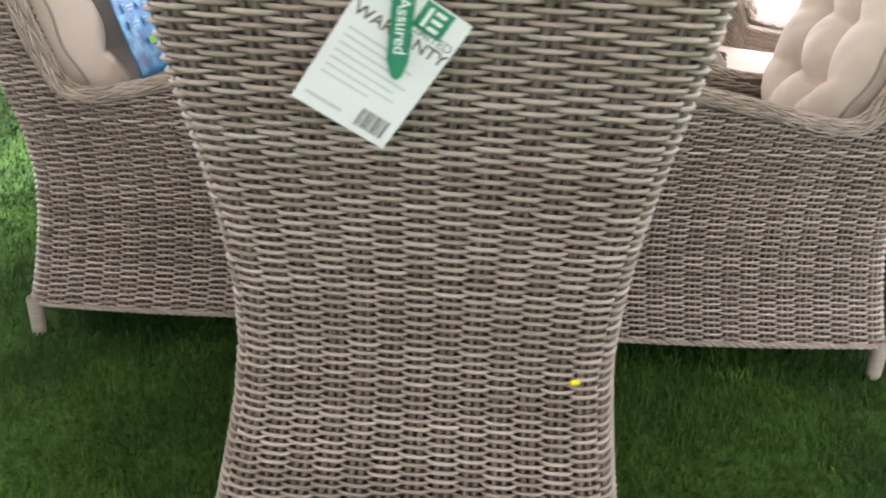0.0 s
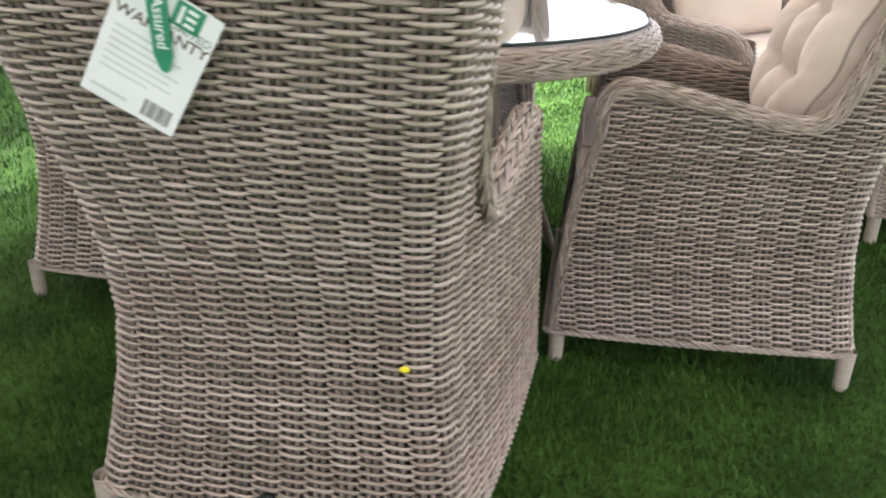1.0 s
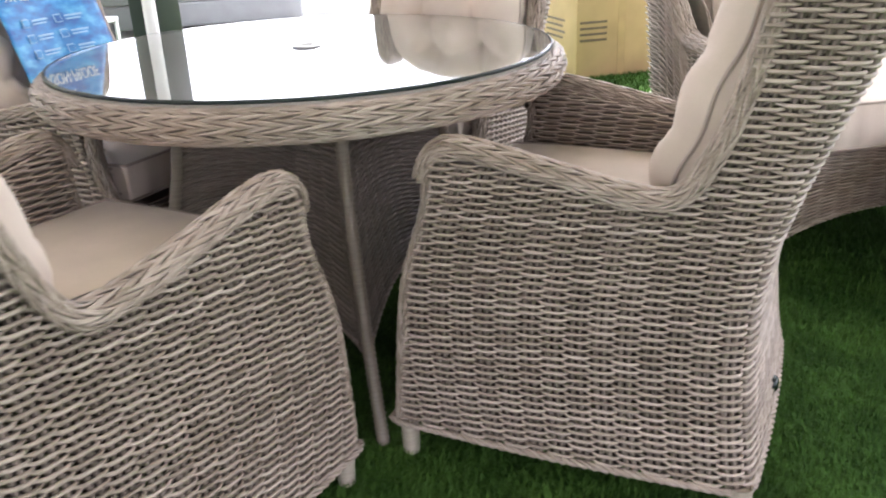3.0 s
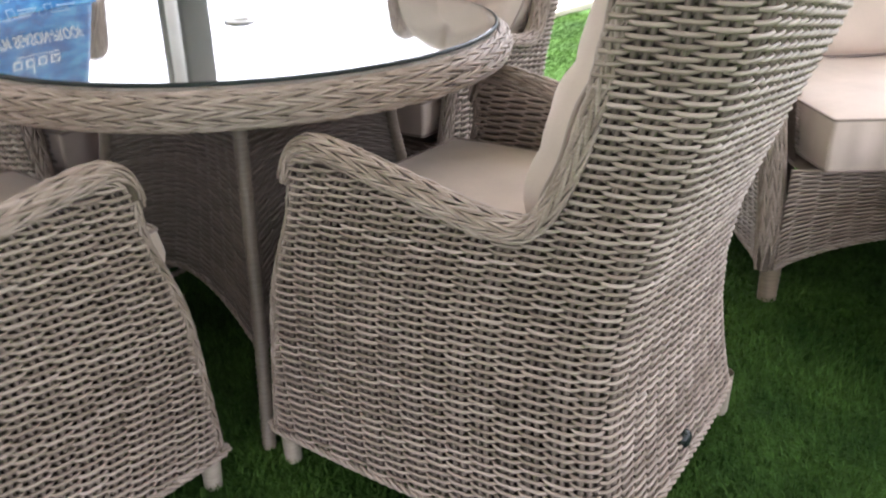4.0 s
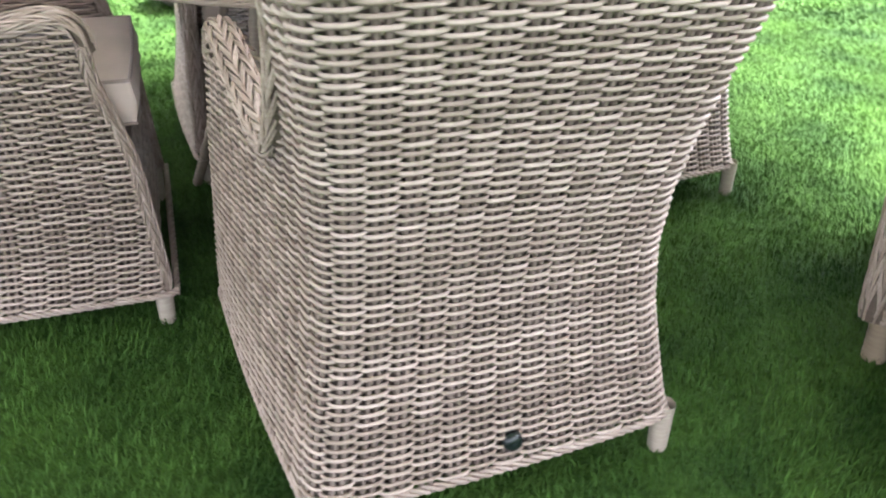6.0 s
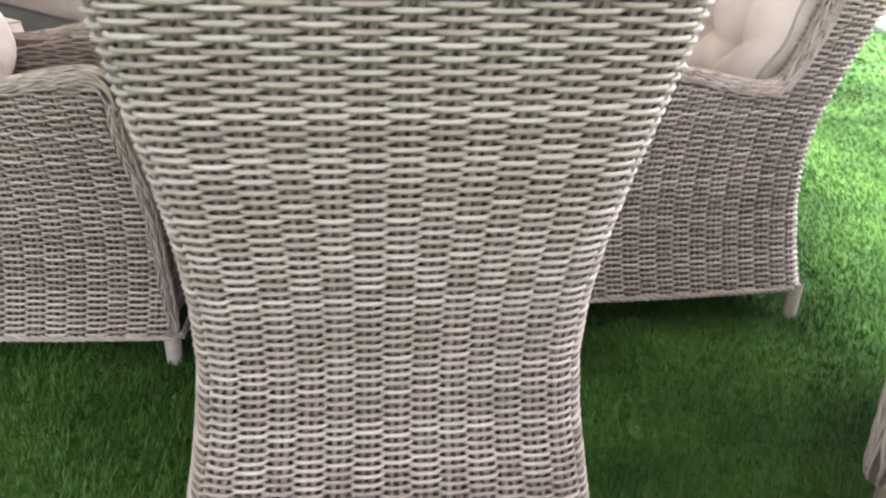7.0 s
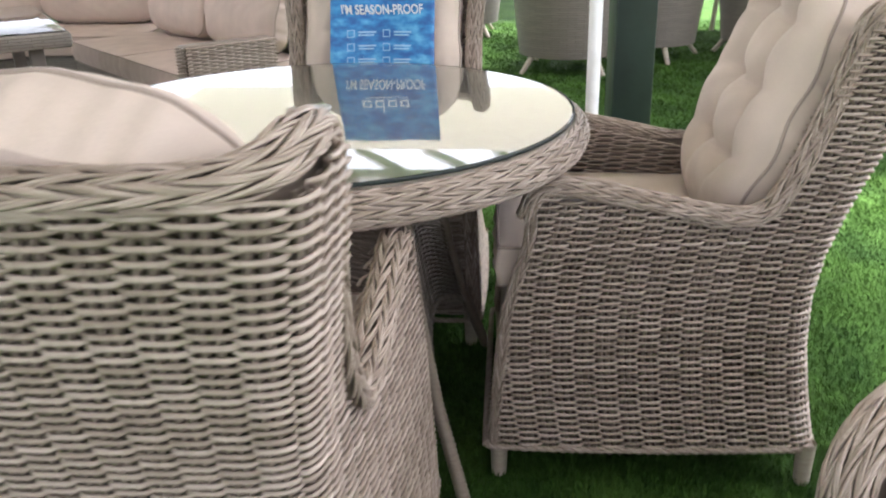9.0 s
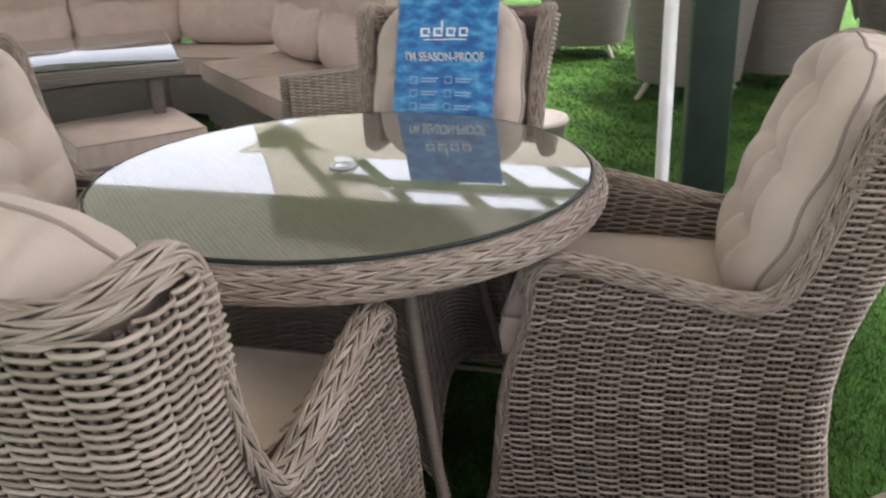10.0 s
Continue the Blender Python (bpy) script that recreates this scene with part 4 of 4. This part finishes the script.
# ---- footstool before the armchair ----
def make_footstool(m):
    th = empty("footstool", m, "grey-beige woven wicker footstool on short legs beside an armchair", "footstool")
    hx, hy = 0.25, 0.20
    for k in range(4):
        rot = np.array(Matrix.Rotation(k * math.pi / 2, 3, "Z"))
        a, b = (hx, hy) if k % 2 == 0 else (hy, hx)
        fn = lambda u, v: np.stack([(u - 0.5) * 2 * a, -b - 0.012 * np.sin(np.pi * v) + 0 * u, 0.10 + 0.26 * v + 0 * u], 1) @ rot.T
        side = part("woven_side", quad_mesh("woven_side", *weave_patch(fn, 36, 11, 0.0046, 0.0032, 6, 5, 120 + k)), WICKER, th)
        back = lambda u, v: np.stack([(u - 0.5) * 2 * a, -b + 0.008 + 0 * u, 0.10 + 0.26 * v + 0 * u], 1) @ rot.T
        part("side_lining", quad_mesh("side_lining", *sheet(back, 4, 4)), STAKE, side)
        hem = fn(np.linspace(0, 1, 50), 0.0)
        part("hem_rope", quad_mesh("hem_rope", *tubes(rope(hem, np.tile(rot @ [0, -1.0, 0], (50, 1)), 0.004, 0.004, 17, 3))), WICKER, side)
    leg = quad_mesh("leg", *wrapped_leg(0.13, 0.020, 0.022, 0.006))
    leg.materials.append(LEGMAT)
    for sx in (-1, 1):
        for sy in (-1, 1):
            part("leg", leg, LEGMAT, th, "", pose(sx * (hx - 0.025), sy * (hy - 0.025), 0))
            z = np.linspace(0.10, 0.365, 12)
            post = np.stack([0 * z + sx * hx, 0 * z + sy * hy, z], 1)
            part("corner_post", quad_mesh("corner_post", *tubes([(post, np.tile([1.0, 0, 0], (12, 1)), 0.013)], 8)), WICKER, th)
    part("deck", box_bm(-hx + 0.01, -hy + 0.01, 0.345, hx - 0.01, hy - 0.01, 0.360), STAKE, th)
    return th


mS = pose(1.56, 0.83, 0, 0, 0, 1)
make_footstool(mS)
make_pillow("footstool_cushion", mS @ pose(0, 0, 0.402, 90, 0, 180), "flat beige fabric cushion on a wicker footstool", "cushion", 0.49, 0.40, 0.08, 0.015, 0.0, [], 8, "lounge cushions", None, 0.0, 0.05)


# ---- cardboard boxes ----
TAPE = plain("brown_tape", (0.45, 0.31, 0.15), 0.35)
def carton(m, w, d, h, label):
    th = empty("cardboard_box", m, label, "box", "cardboard boxes")
    part("carton", box_bm(-w / 2, -d / 2, 0, w / 2, d / 2, h, 0.006), CARD, th)
    part("strap", box_bm(-0.006 - w * 0.12, -d / 2 - 0.002, 0.001, 0.003 - w * 0.12, -d / 2 - 0.0008, h), STRAP, th, "yellow packing strap")
    part("tape", box_bm(w / 2 + 0.0008, -0.025, 0.001, w / 2 + 0.002, 0.025, h), TAPE, th, "brown packing tape")
    for i in range(4):
        part("print_bar", box_bm(w * 0.05, -d / 2 - 0.002, 0.22 + i * 0.035, w * (0.30 + 0.03 * (i % 2)), -d / 2 - 0.0008, 0.234 + i * 0.035), PRINT, th)
        part("print_bar", box_bm(w / 2 + 0.0008, -0.28, 0.22 + i * 0.035, w / 2 + 0.002, -0.10, 0.234 + i * 0.035), PRINT, th)
    part("print_mark", box_bm(-w * 0.38, -d / 2 - 0.002, 0.22, -w * 0.30, -d / 2 - 0.0008, 0.32), PRINT, th)
    return th


carton(pose(-0.56, 3.92, 0, 0, 0, -46), 0.95, 0.60, 1.2, "tall brown cardboard carton with printed bars and strap")
carton(pose(1.25, 4.15, 0, 0, 0, 6), 0.9, 0.6, 1.15, "tall brown cardboard carton behind a wicker armchair")


# ---- tub chairs and table further off ----
def uv_from(me, fn):
    uvl = me.uv_layers.new(name="weave")
    co = np.zeros(len(me.vertices) * 3, np.float32)
    me.vertices.foreach_get("co", co)
    vi = np.zeros(len(me.loops), np.int32)
    me.loops.foreach_get("vertex_index", vi)
    uvs = fn(co.reshape(-1, 3))[vi]
    uvl.data.foreach_set("uv", uvs.astype(np.float32).ravel())


def make_tub_chair(m):
    th = empty("tub_chair", m, "grey wicker tub chair on four slim splayed legs", "chair", "tub chairs")

    def wall(u, v, inset):
        a = np.radians(-35 + 250 * u)
        z = 0.10 + (np.interp(np.abs(u - 0.5), [0, 0.25, 0.5], [0.72, 0.62, 0.50])) * v
        r = (0.25 + 0.06 * v - inset)
        return np.stack([-r * np.cos(a) * 1.05, -r * np.sin(a), z], 1)
    ou, ov = 40, 16
    A = sheet(lambda u, v: wall(u, v, 0.0), ou, ov)
    B = sheet(lambda u, v: wall(u, v, 0.035), ou, ov)
    capf = lambda u, v: wall(u, 1.0, 0.035 * v)
    C = sheet(capf, ou, 2)
    me = quad_mesh("shell", *joined(A, B, C))
    uv_from(me, lambda c: np.stack([np.arctan2(c[:, 1], c[:, 0]) * 0.28, c[:, 2]], 1))
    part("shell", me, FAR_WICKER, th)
    seat = quad_mesh("seat_base", *lathe([(0.001, 0.09), (0.21, 0.09), (0.24, 0.12), (0.25, 0.38), (0.001, 0.38)], 28))
    uv_from(seat, lambda c: np.stack([np.arctan2(c[:, 1], c[:, 0]) * 0.28, c[:, 2]], 1))
    part("seat_base", seat, FAR_WICKER, th)
    for sx in (-1, 1):
        for sy in (-1, 1):
            z = np.linspace(0, 0.13, 8)
            L = np.stack([sx * (0.215 - 0.5 * z), sy * (0.205 - 0.5 * z), z], 1)
            part("leg", quad_mesh("leg", *tubes([(L, np.tile([1.0, 0, 0], (8, 1)), np.linspace(0.012, 0.018, 8))], 8)), LEGMAT, th)
    return th


tub = make_tub_chair(pose(-4.55, 0.66, 0, 0, 0, 80))
tub.scale = (1.35, 1.35, 1.2)
for x, y, yaw in ((-5.05, 1.28, 60), (-5.15, 2.2, 120), (-6.3, -0.30, 90), (-6.6, 1.5, 200), (-4.7, 3.15, 30)):
    copy_thing(tub, pose(x, y, 0, 0, 0, yaw))


def make_far_table(m):
    th = empty("wicker_table", m, "grey wicker table with an arched skirt, among tub chairs", "table")
    me = quad_mesh("skirt", *sheet(lambda u, v: np.stack([0.5 * (1 - 0.25 * (1 - v)) * np.cos(2 * np.pi * u), 0.5 * (1 - 0.25 * (1 - v)) * np.sin(2 * np.pi * u), 0.30 + 0.12 * np.abs(np.sin(4 * np.pi * u)) * (1 - v) + 0.40 * v], 1), 60, 8))
    uv_from(me, lambda c: np.stack([np.arctan2(c[:, 1], c[:, 0]) * 0.5, c[:, 2]], 1))
    part("skirt", me, FAR_WICKER, th)
    tp = quad_mesh("tabletop", *lathe([(0.001, 0.69), (0.55, 0.69), (0.56, 0.71), (0.55, 0.74), (0.001, 0.74)], 48))
    uv_from(tp, lambda c: c[:, :2])
    part("tabletop", tp, FAR_WICKER, th)
    for k in range(4):
        a = math.pi / 4 + k * math.pi / 2
        z = np.linspace(0, 0.42, 8)
        L = np.stack([(0.42 - 0.1 * z) * math.cos(a), (0.42 - 0.1 * z) * math.sin(a), z], 1)
        part("leg", quad_mesh("leg", *tubes([(L, np.tile([1.0, 0, 0], (8, 1)), 0.022)], 8)), LEGMAT, th)
    return th


make_far_table(pose(-6.1, 2.3, 0))
part_cloth = part("white_leaflet", box_bm(-0.16, -0.11, 0, 0.16, 0.11, 0.003), PAPER, None, "", pose(-5.85, 2.2, 0.7405, 0, 0, 20))
tagged(part_cloth, "white printed leaflet lying on a wicker table", "leaflet")

st_prof = [(0.001, 0.0), (0.17, 0.0), (0.20, 0.04), (0.215, 0.20), (0.235, 0.33), (0.25, 0.355), (0.245, 0.385), (0.22, 0.395), (0.001, 0.395)]
me = quad_mesh("wicker_stool", *lathe(st_prof, 36))
uv_from(me, lambda c: np.stack([np.arctan2(c[:, 1], c[:, 0]) * 0.25, c[:, 2] + np.hypot(c[:, 0], c[:, 1])], 1))
stool = part("wicker_stool", me, FAR_WICKER, None, "", pose(-2.55, -0.09, 0) @ Matrix.Diagonal((0.85, 0.85, 0.72, 1)))
tagged(stool, "low round pale wicker stool on the turf", "stool")


# ---- dark planters with white frames ----
def make_planter(m):
    th = empty("planter_box", m, "dark panelled planter box in a white frame", "planter", "planter boxes")
    w, h = 0.26, 0.42
    part("body", box_bm(-w / 2, -w / 2, 0.02, w / 2, w / 2, h - 0.01), PANEL, th)
    for sx in (-1, 1):
        for sy in (-1, 1):
            part("frame_post", box_bm(sx * w / 2 - 0.016, sy * w / 2 - 0.016, 0, sx * w / 2 + 0.016, sy * w / 2 + 0.016, h, 0.002), WHITE, th)
    for sy in (-1, 1):
        part("frame_rail", box_bm(-w / 2 - 0.018, sy * w / 2 - 0.018, h, w / 2 + 0.018, sy * w / 2 + 0.018, h + 0.025, 0.002), WHITE, th)
        part("frame_rail", box_bm(sy * w / 2 - 0.018, -w / 2 + 0.019, h, sy * w / 2 + 0.018, w / 2 - 0.019, h + 0.025, 0.002), WHITE, th)
    return th


pl = make_planter(pose(-3.30, 1.92, 0, 0, 0, 15))
copy_thing(pl, pose(-3.25, 2.24, 0, 0, 0, 15))


# ---- grey upholstered seats far behind ----
GREYCLOTH = fabric_material("slate_grey_fabric", (0.16, 0.165, 0.18), 300.0)


def grey_bench(m, length, label):
    th = empty("grey_bench", m, label, "bench", "grey benches")
    part("base", box_bm(-length / 2, -0.34, 0.06, length / 2, 0.34, 0.26, 0.02), GREYCLOTH, th)
    part("seat_pad", box_bm(-length / 2 + 0.01, -0.32, 0.262, length / 2 - 0.01, 0.345, 0.40, 0.04, 3), GREYCLOTH, th)
    part("backrest", box_bm(-length / 2, -0.44, 0.06, length / 2, -0.345, 0.72, 0.03, 3), GREYCLOTH, th)
    for sx in (-1, 1):
        for y in (-0.36, 0.26):
            part("foot", box_bm(sx * (length / 2 - 0.08) - 0.02, y - 0.02, 0, sx * (length / 2 - 0.08) + 0.02, y + 0.02, 0.062), BLACK, th)
    return th


grey_bench(pose(-4.35, 4.55, 0.05, 0, 0, 225), 1.7, "long slate grey upholstered garden bench on pale paving")


# ---- corner sofa and its table behind the set ----
def sofa_unit(m, length, label, arm_end=0):
    th = empty("sofa_section", m, label, "sofa", "corner sofa sections")
    base = box_bm(-length / 2, -0.36, 0.05, length / 2, 0.33, 0.31, 0.012)
    me = bpy.data.meshes.new("base")
    base.to_mesh(me)
    base.free()
    uv_from(me, lambda c: np.stack([c[:, 0] + c[:, 1], c[:, 2]], 1))
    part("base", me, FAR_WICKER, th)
    b = box_bm(-length / 2, -0.44, 0.05, length / 2, -0.365, 0.84, 0.02)
    me = bpy.data.meshes.new("backrest")
    b.to_mesh(me)
    b.free()
    uv_from(me, lambda c: np.stack([c[:, 0], c[:, 2]], 1))
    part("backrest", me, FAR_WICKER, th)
    if arm_end:
        x = arm_end * (length / 2 + 0.052)
        fn = lambda u, v: np.stack([x + arm_end * 0.052 + 0 * u, 0.34 - 0.46 * u, 0.05 + 0.52 * v + 0 * u], 1)
        part("arm_weave", quad_mesh("arm_weave", *weave_patch(fn, 64, 11, 0.005, 0.0042, 3, 4, 41)), WICKER, th)
        fr = lambda u, v: np.stack([x + (0.5 - u) * 0.10, 0.345 + 0 * u, 0.05 + 0.52 * v + 0 * u], 1)
        part("arm_front_weave", quad_mesh("arm_front_weave", *weave_patch(fr, 70, 3, 0.004, 0.0042, 3, 4, 42)), WICKER, th)
        part("arm", box_bm(x - 0.05, -0.12, 0.03, x + 0.05, 0.34, 0.575, 0.015), STAKE, th)
    for sx in (-1, 1):
        for y in (-0.38, 0.28):
            part("foot", box_bm(sx * (length / 2 - 0.05) - 0.025, y - 0.025, 0, sx * (length / 2 - 0.05) + 0.025, y + 0.025, 0.052, 0.004), STAKE, th)
    return th


def sofa_cushions(m, length, n, seed):
    w = length / n
    for i in range(n):
        x = -length / 2 + (i + 0.5) * w
        make_pillow("sofa_seat_cushion", m @ pose(x, 0.0, 0.375, 90, 0, 180), "flat taupe fabric sofa seat cushion", "cushion", w - 0.006, 0.68, 0.11, 0.014, 0.0, [], seed + i, "sofa cushions", TAUPE, 0.0, 0.03)
        make_pillow("sofa_back_cushion", m @ pose(x, -0.255, 0.72, 12, 0, 0), "plump taupe fabric sofa back cushion with a seam", "cushion", w - 0.01, 0.55, 0.08, 0.075, 0.01,
                    [(k * 0.22 - 0.9, 0.12, 0.028, 0.10) for k in range(9)], seed + 9 + i, "sofa cushions", TAUPE)


m1 = pose(-2.84, -1.54, 0, 0, 0, 226)
sofa_unit(m1, 1.6, "taupe wicker sofa section with woven end arm", -1)
sofa_cushions(m1, 1.6, 2, 50)
m2 = pose(-3.66, -2.47, 0, 0, 0, 271)
sofa_unit(m2, 0.9, "taupe wicker corner sofa section")
sofa_cushions(m2, 0.9, 1, 60)
m3 = pose(-2.93, -3.56, 0, 0, 0, 316)
sofa_unit(m3, 2.3, "long taupe wicker sofa section behind a table")
sofa_cushions(m3, 2.3, 3, 70)

ott = pose(-1.60, -1.78, 0, 0, 0, 49)
th = empty("ottoman", ott, "low taupe wicker ottoman beside the corner sofa", "ottoman")
V, Q = joined(*[weave_patch((lambda k: (lambda u, v: (np.stack([(u - 0.5) * 0.56, -0.28 + 0 * u, 0.04 + 0.26 * v + 0 * u], 1) @ np.array(Matrix.Rotation(k * math.pi / 2, 3, "Z")).T)))(k), 36, 13, 0.004, 0.0036, 3, 4, 90 + k) for k in range(4)])
part("woven_side", quad_mesh("woven_side", V, Q), WICKER, th)
part("body", box_bm(-0.272, -0.272, 0.0, 0.272, 0.272, 0.30, 0.01), STAKE, th)
make_pillow("ottoman_cushion", ott @ pose(0, 0, 0.355, 90, 0, 180), "flat taupe fabric ottoman cushion", "cushion", 0.57, 0.57, 0.10, 0.02, 0.0, [], 95, "sofa cushions", TAUPE, 0.0, 0.04)

t2 = empty("lounge_table", pose(-2.00, -2.34, 0, 0, 0, 127), "rectangular taupe wicker table with glass inlay before a corner sofa", "table")
me = bpy.data.meshes.new("tabletop")
b = box_bm(-0.50, -0.65, 0.61, 0.50, 0.65, 0.675, 0.012)
b.to_mesh(me)
b.free()
uv_from(me, lambda c: np.stack([c[:, 0] + c[:, 1], c[:, 2]], 1))
part("tabletop", me, FAR_WICKER, t2)
part("glass_inlay", box_bm(-0.48, -0.63, 0.677, 0.48, 0.63, 0.682, 0.001), GLASS, t2, "clear glass inlay")
# Shade under the tabletop is put into these legs' dark colour.
for sx in (-1, 1):
    for sy in (-1, 1):
        part("leg", box_bm(sx * 0.36 - 0.03, sy * 0.50 - 0.03, 0, sx * 0.36 + 0.03, sy * 0.50 + 0.03, 0.612, 0.004), SHADE_WICKER, t2)

# ---- enclosure ----
w = part("wall_north", box_bm(-12, 5.6, -0.02, 12, 5.8, 0.9), WALL)
tagged(w, "pale painted boundary wall beyond the turf", "wall", kind="structure")
w = part("pavement", box_bm(-12, 3.75, -0.03, -1.6, 5.6, 0.05, 0.01), PAVE)
tagged(w, "pale paving strip along the boundary wall", "pavement", kind="structure")

def slab(bm, outline, z, thick):
    """A flat plate of any outline, its underside at z."""
    face = bm.faces.new([bm.verts.new((x, y, z)) for x, y in outline])
    ext = bmesh.ops.extrude_face_region(bm, geom=[face])
    bmesh.ops.translate(bm, vec=(0, 0, thick), verts=[v for v in ext["geom"] if isinstance(v, bmesh.types.BMVert)])


bm = bmesh.new()
slab(bm, [(-6.92, -3.2), (-6.62, -3.2), (-6.62, 3.0), (-6.92, 3.0)], 3.02, 0.04)
for i in range(8):
    y = -4.2 + 0.82 * i
    slab(bm, [(-7.85, y), (-4.75, y + 2.4), (-4.75, y + 2.58), (-7.85, y + 0.18)], 3.07, 0.04)
bmesh.ops.recalc_face_normals(bm, faces=bm.faces[:])
roof = part("ceiling", bm, BEAM)
tagged(roof, "grey painted beams and rafters of an open canopy roof", "ceiling", kind="structure")

def canopy_material(name, tint, share):
    m, n, l, b = material(name, 0.5)
    tr = n.new("ShaderNodeBsdfTranslucent")
    tr.inputs["Color"].default_value = (*tint, 1)
    mx = n.new("ShaderNodeMixShader")
    mx.inputs[0].default_value = share
    cn = noise_tex(n, l, 3.0, 4.0)
    cr = ramp(n, [(0.3, (0.66, 0.605, 0.56)), (0.7, (0.78, 0.715, 0.66))])
    l.new(cn.outputs[0], cr.inputs[0])
    l.new(cr.outputs[0], b.inputs["Base Color"])
    l.new(b.outputs[0], mx.inputs[1])
    l.new(tr.outputs[0], mx.inputs[2])
    l.new(mx.outputs[0], n["Material Output"].inputs["Surface"])
    return m


CANOPY = canopy_material("translucent_canopy_sheet", (0.37, 0.356, 0.338), 0.55)
AWNING = canopy_material("thin_awning_cloth", (0.56, 0.53, 0.49), 0.6)
canopy = part("canopy_roof", box_bm(-2.3, -5.7, 2.74, 3.8, 2.5, 2.745), CANOPY)
tagged(canopy, "pale translucent canopy sheet over the furniture display", "canopy", kind="structure")
canopy = part("canopy_roof", box_bm(-5.4, -5.7, 2.74, -2.32, 0.4, 2.745), CANOPY)
tagged(canopy, "pale translucent canopy sheet over the corner sofa", "canopy", kind="structure")

canopy = part("canopy_roof", box_bm(-11.5, -5.0, 3.06, -7.85, 3.0, 3.065), AWNING)
tagged(canopy, "pale translucent canopy sheet beyond the rafters", "canopy", kind="structure")

# scalloped awning that runs slantwise beside the rafters
bm = bmesh.new()
edge = []
for i in range(41):
    t = i / 40
    nib = 0.16 * abs(math.sin(i * 1.57)) * (0.6 + 0.4 * math.sin(i * 2.3))
    edge.append((-4.6 - 5.2 * t - nib * 0.66, -0.85 - 4.75 * t + nib * 0.74))
slab(bm, edge + [(-9.6, -5.75), (-6.6, -3.85), (-4.45, -2.55), (-4.2, -1.5)], 2.98, 0.02)
bmesh.ops.recalc_face_normals(bm, faces=bm.faces[:])
awning = part("awning", bm, AWNING)
tagged(awning, "pale grey awning with a scalloped edge above the sofa", "awning", kind="structure")
# Unseen sheet, added and offset so that its shade reaches the tub chairs.
canopy = part("canopy_roof", box_bm(-6.9, 1.0, 2.74, -2.5, 3.7, 2.745), CANOPY)
tagged(canopy, "unseen pale translucent canopy sheet that shades the tub chairs", "canopy", kind="structure")
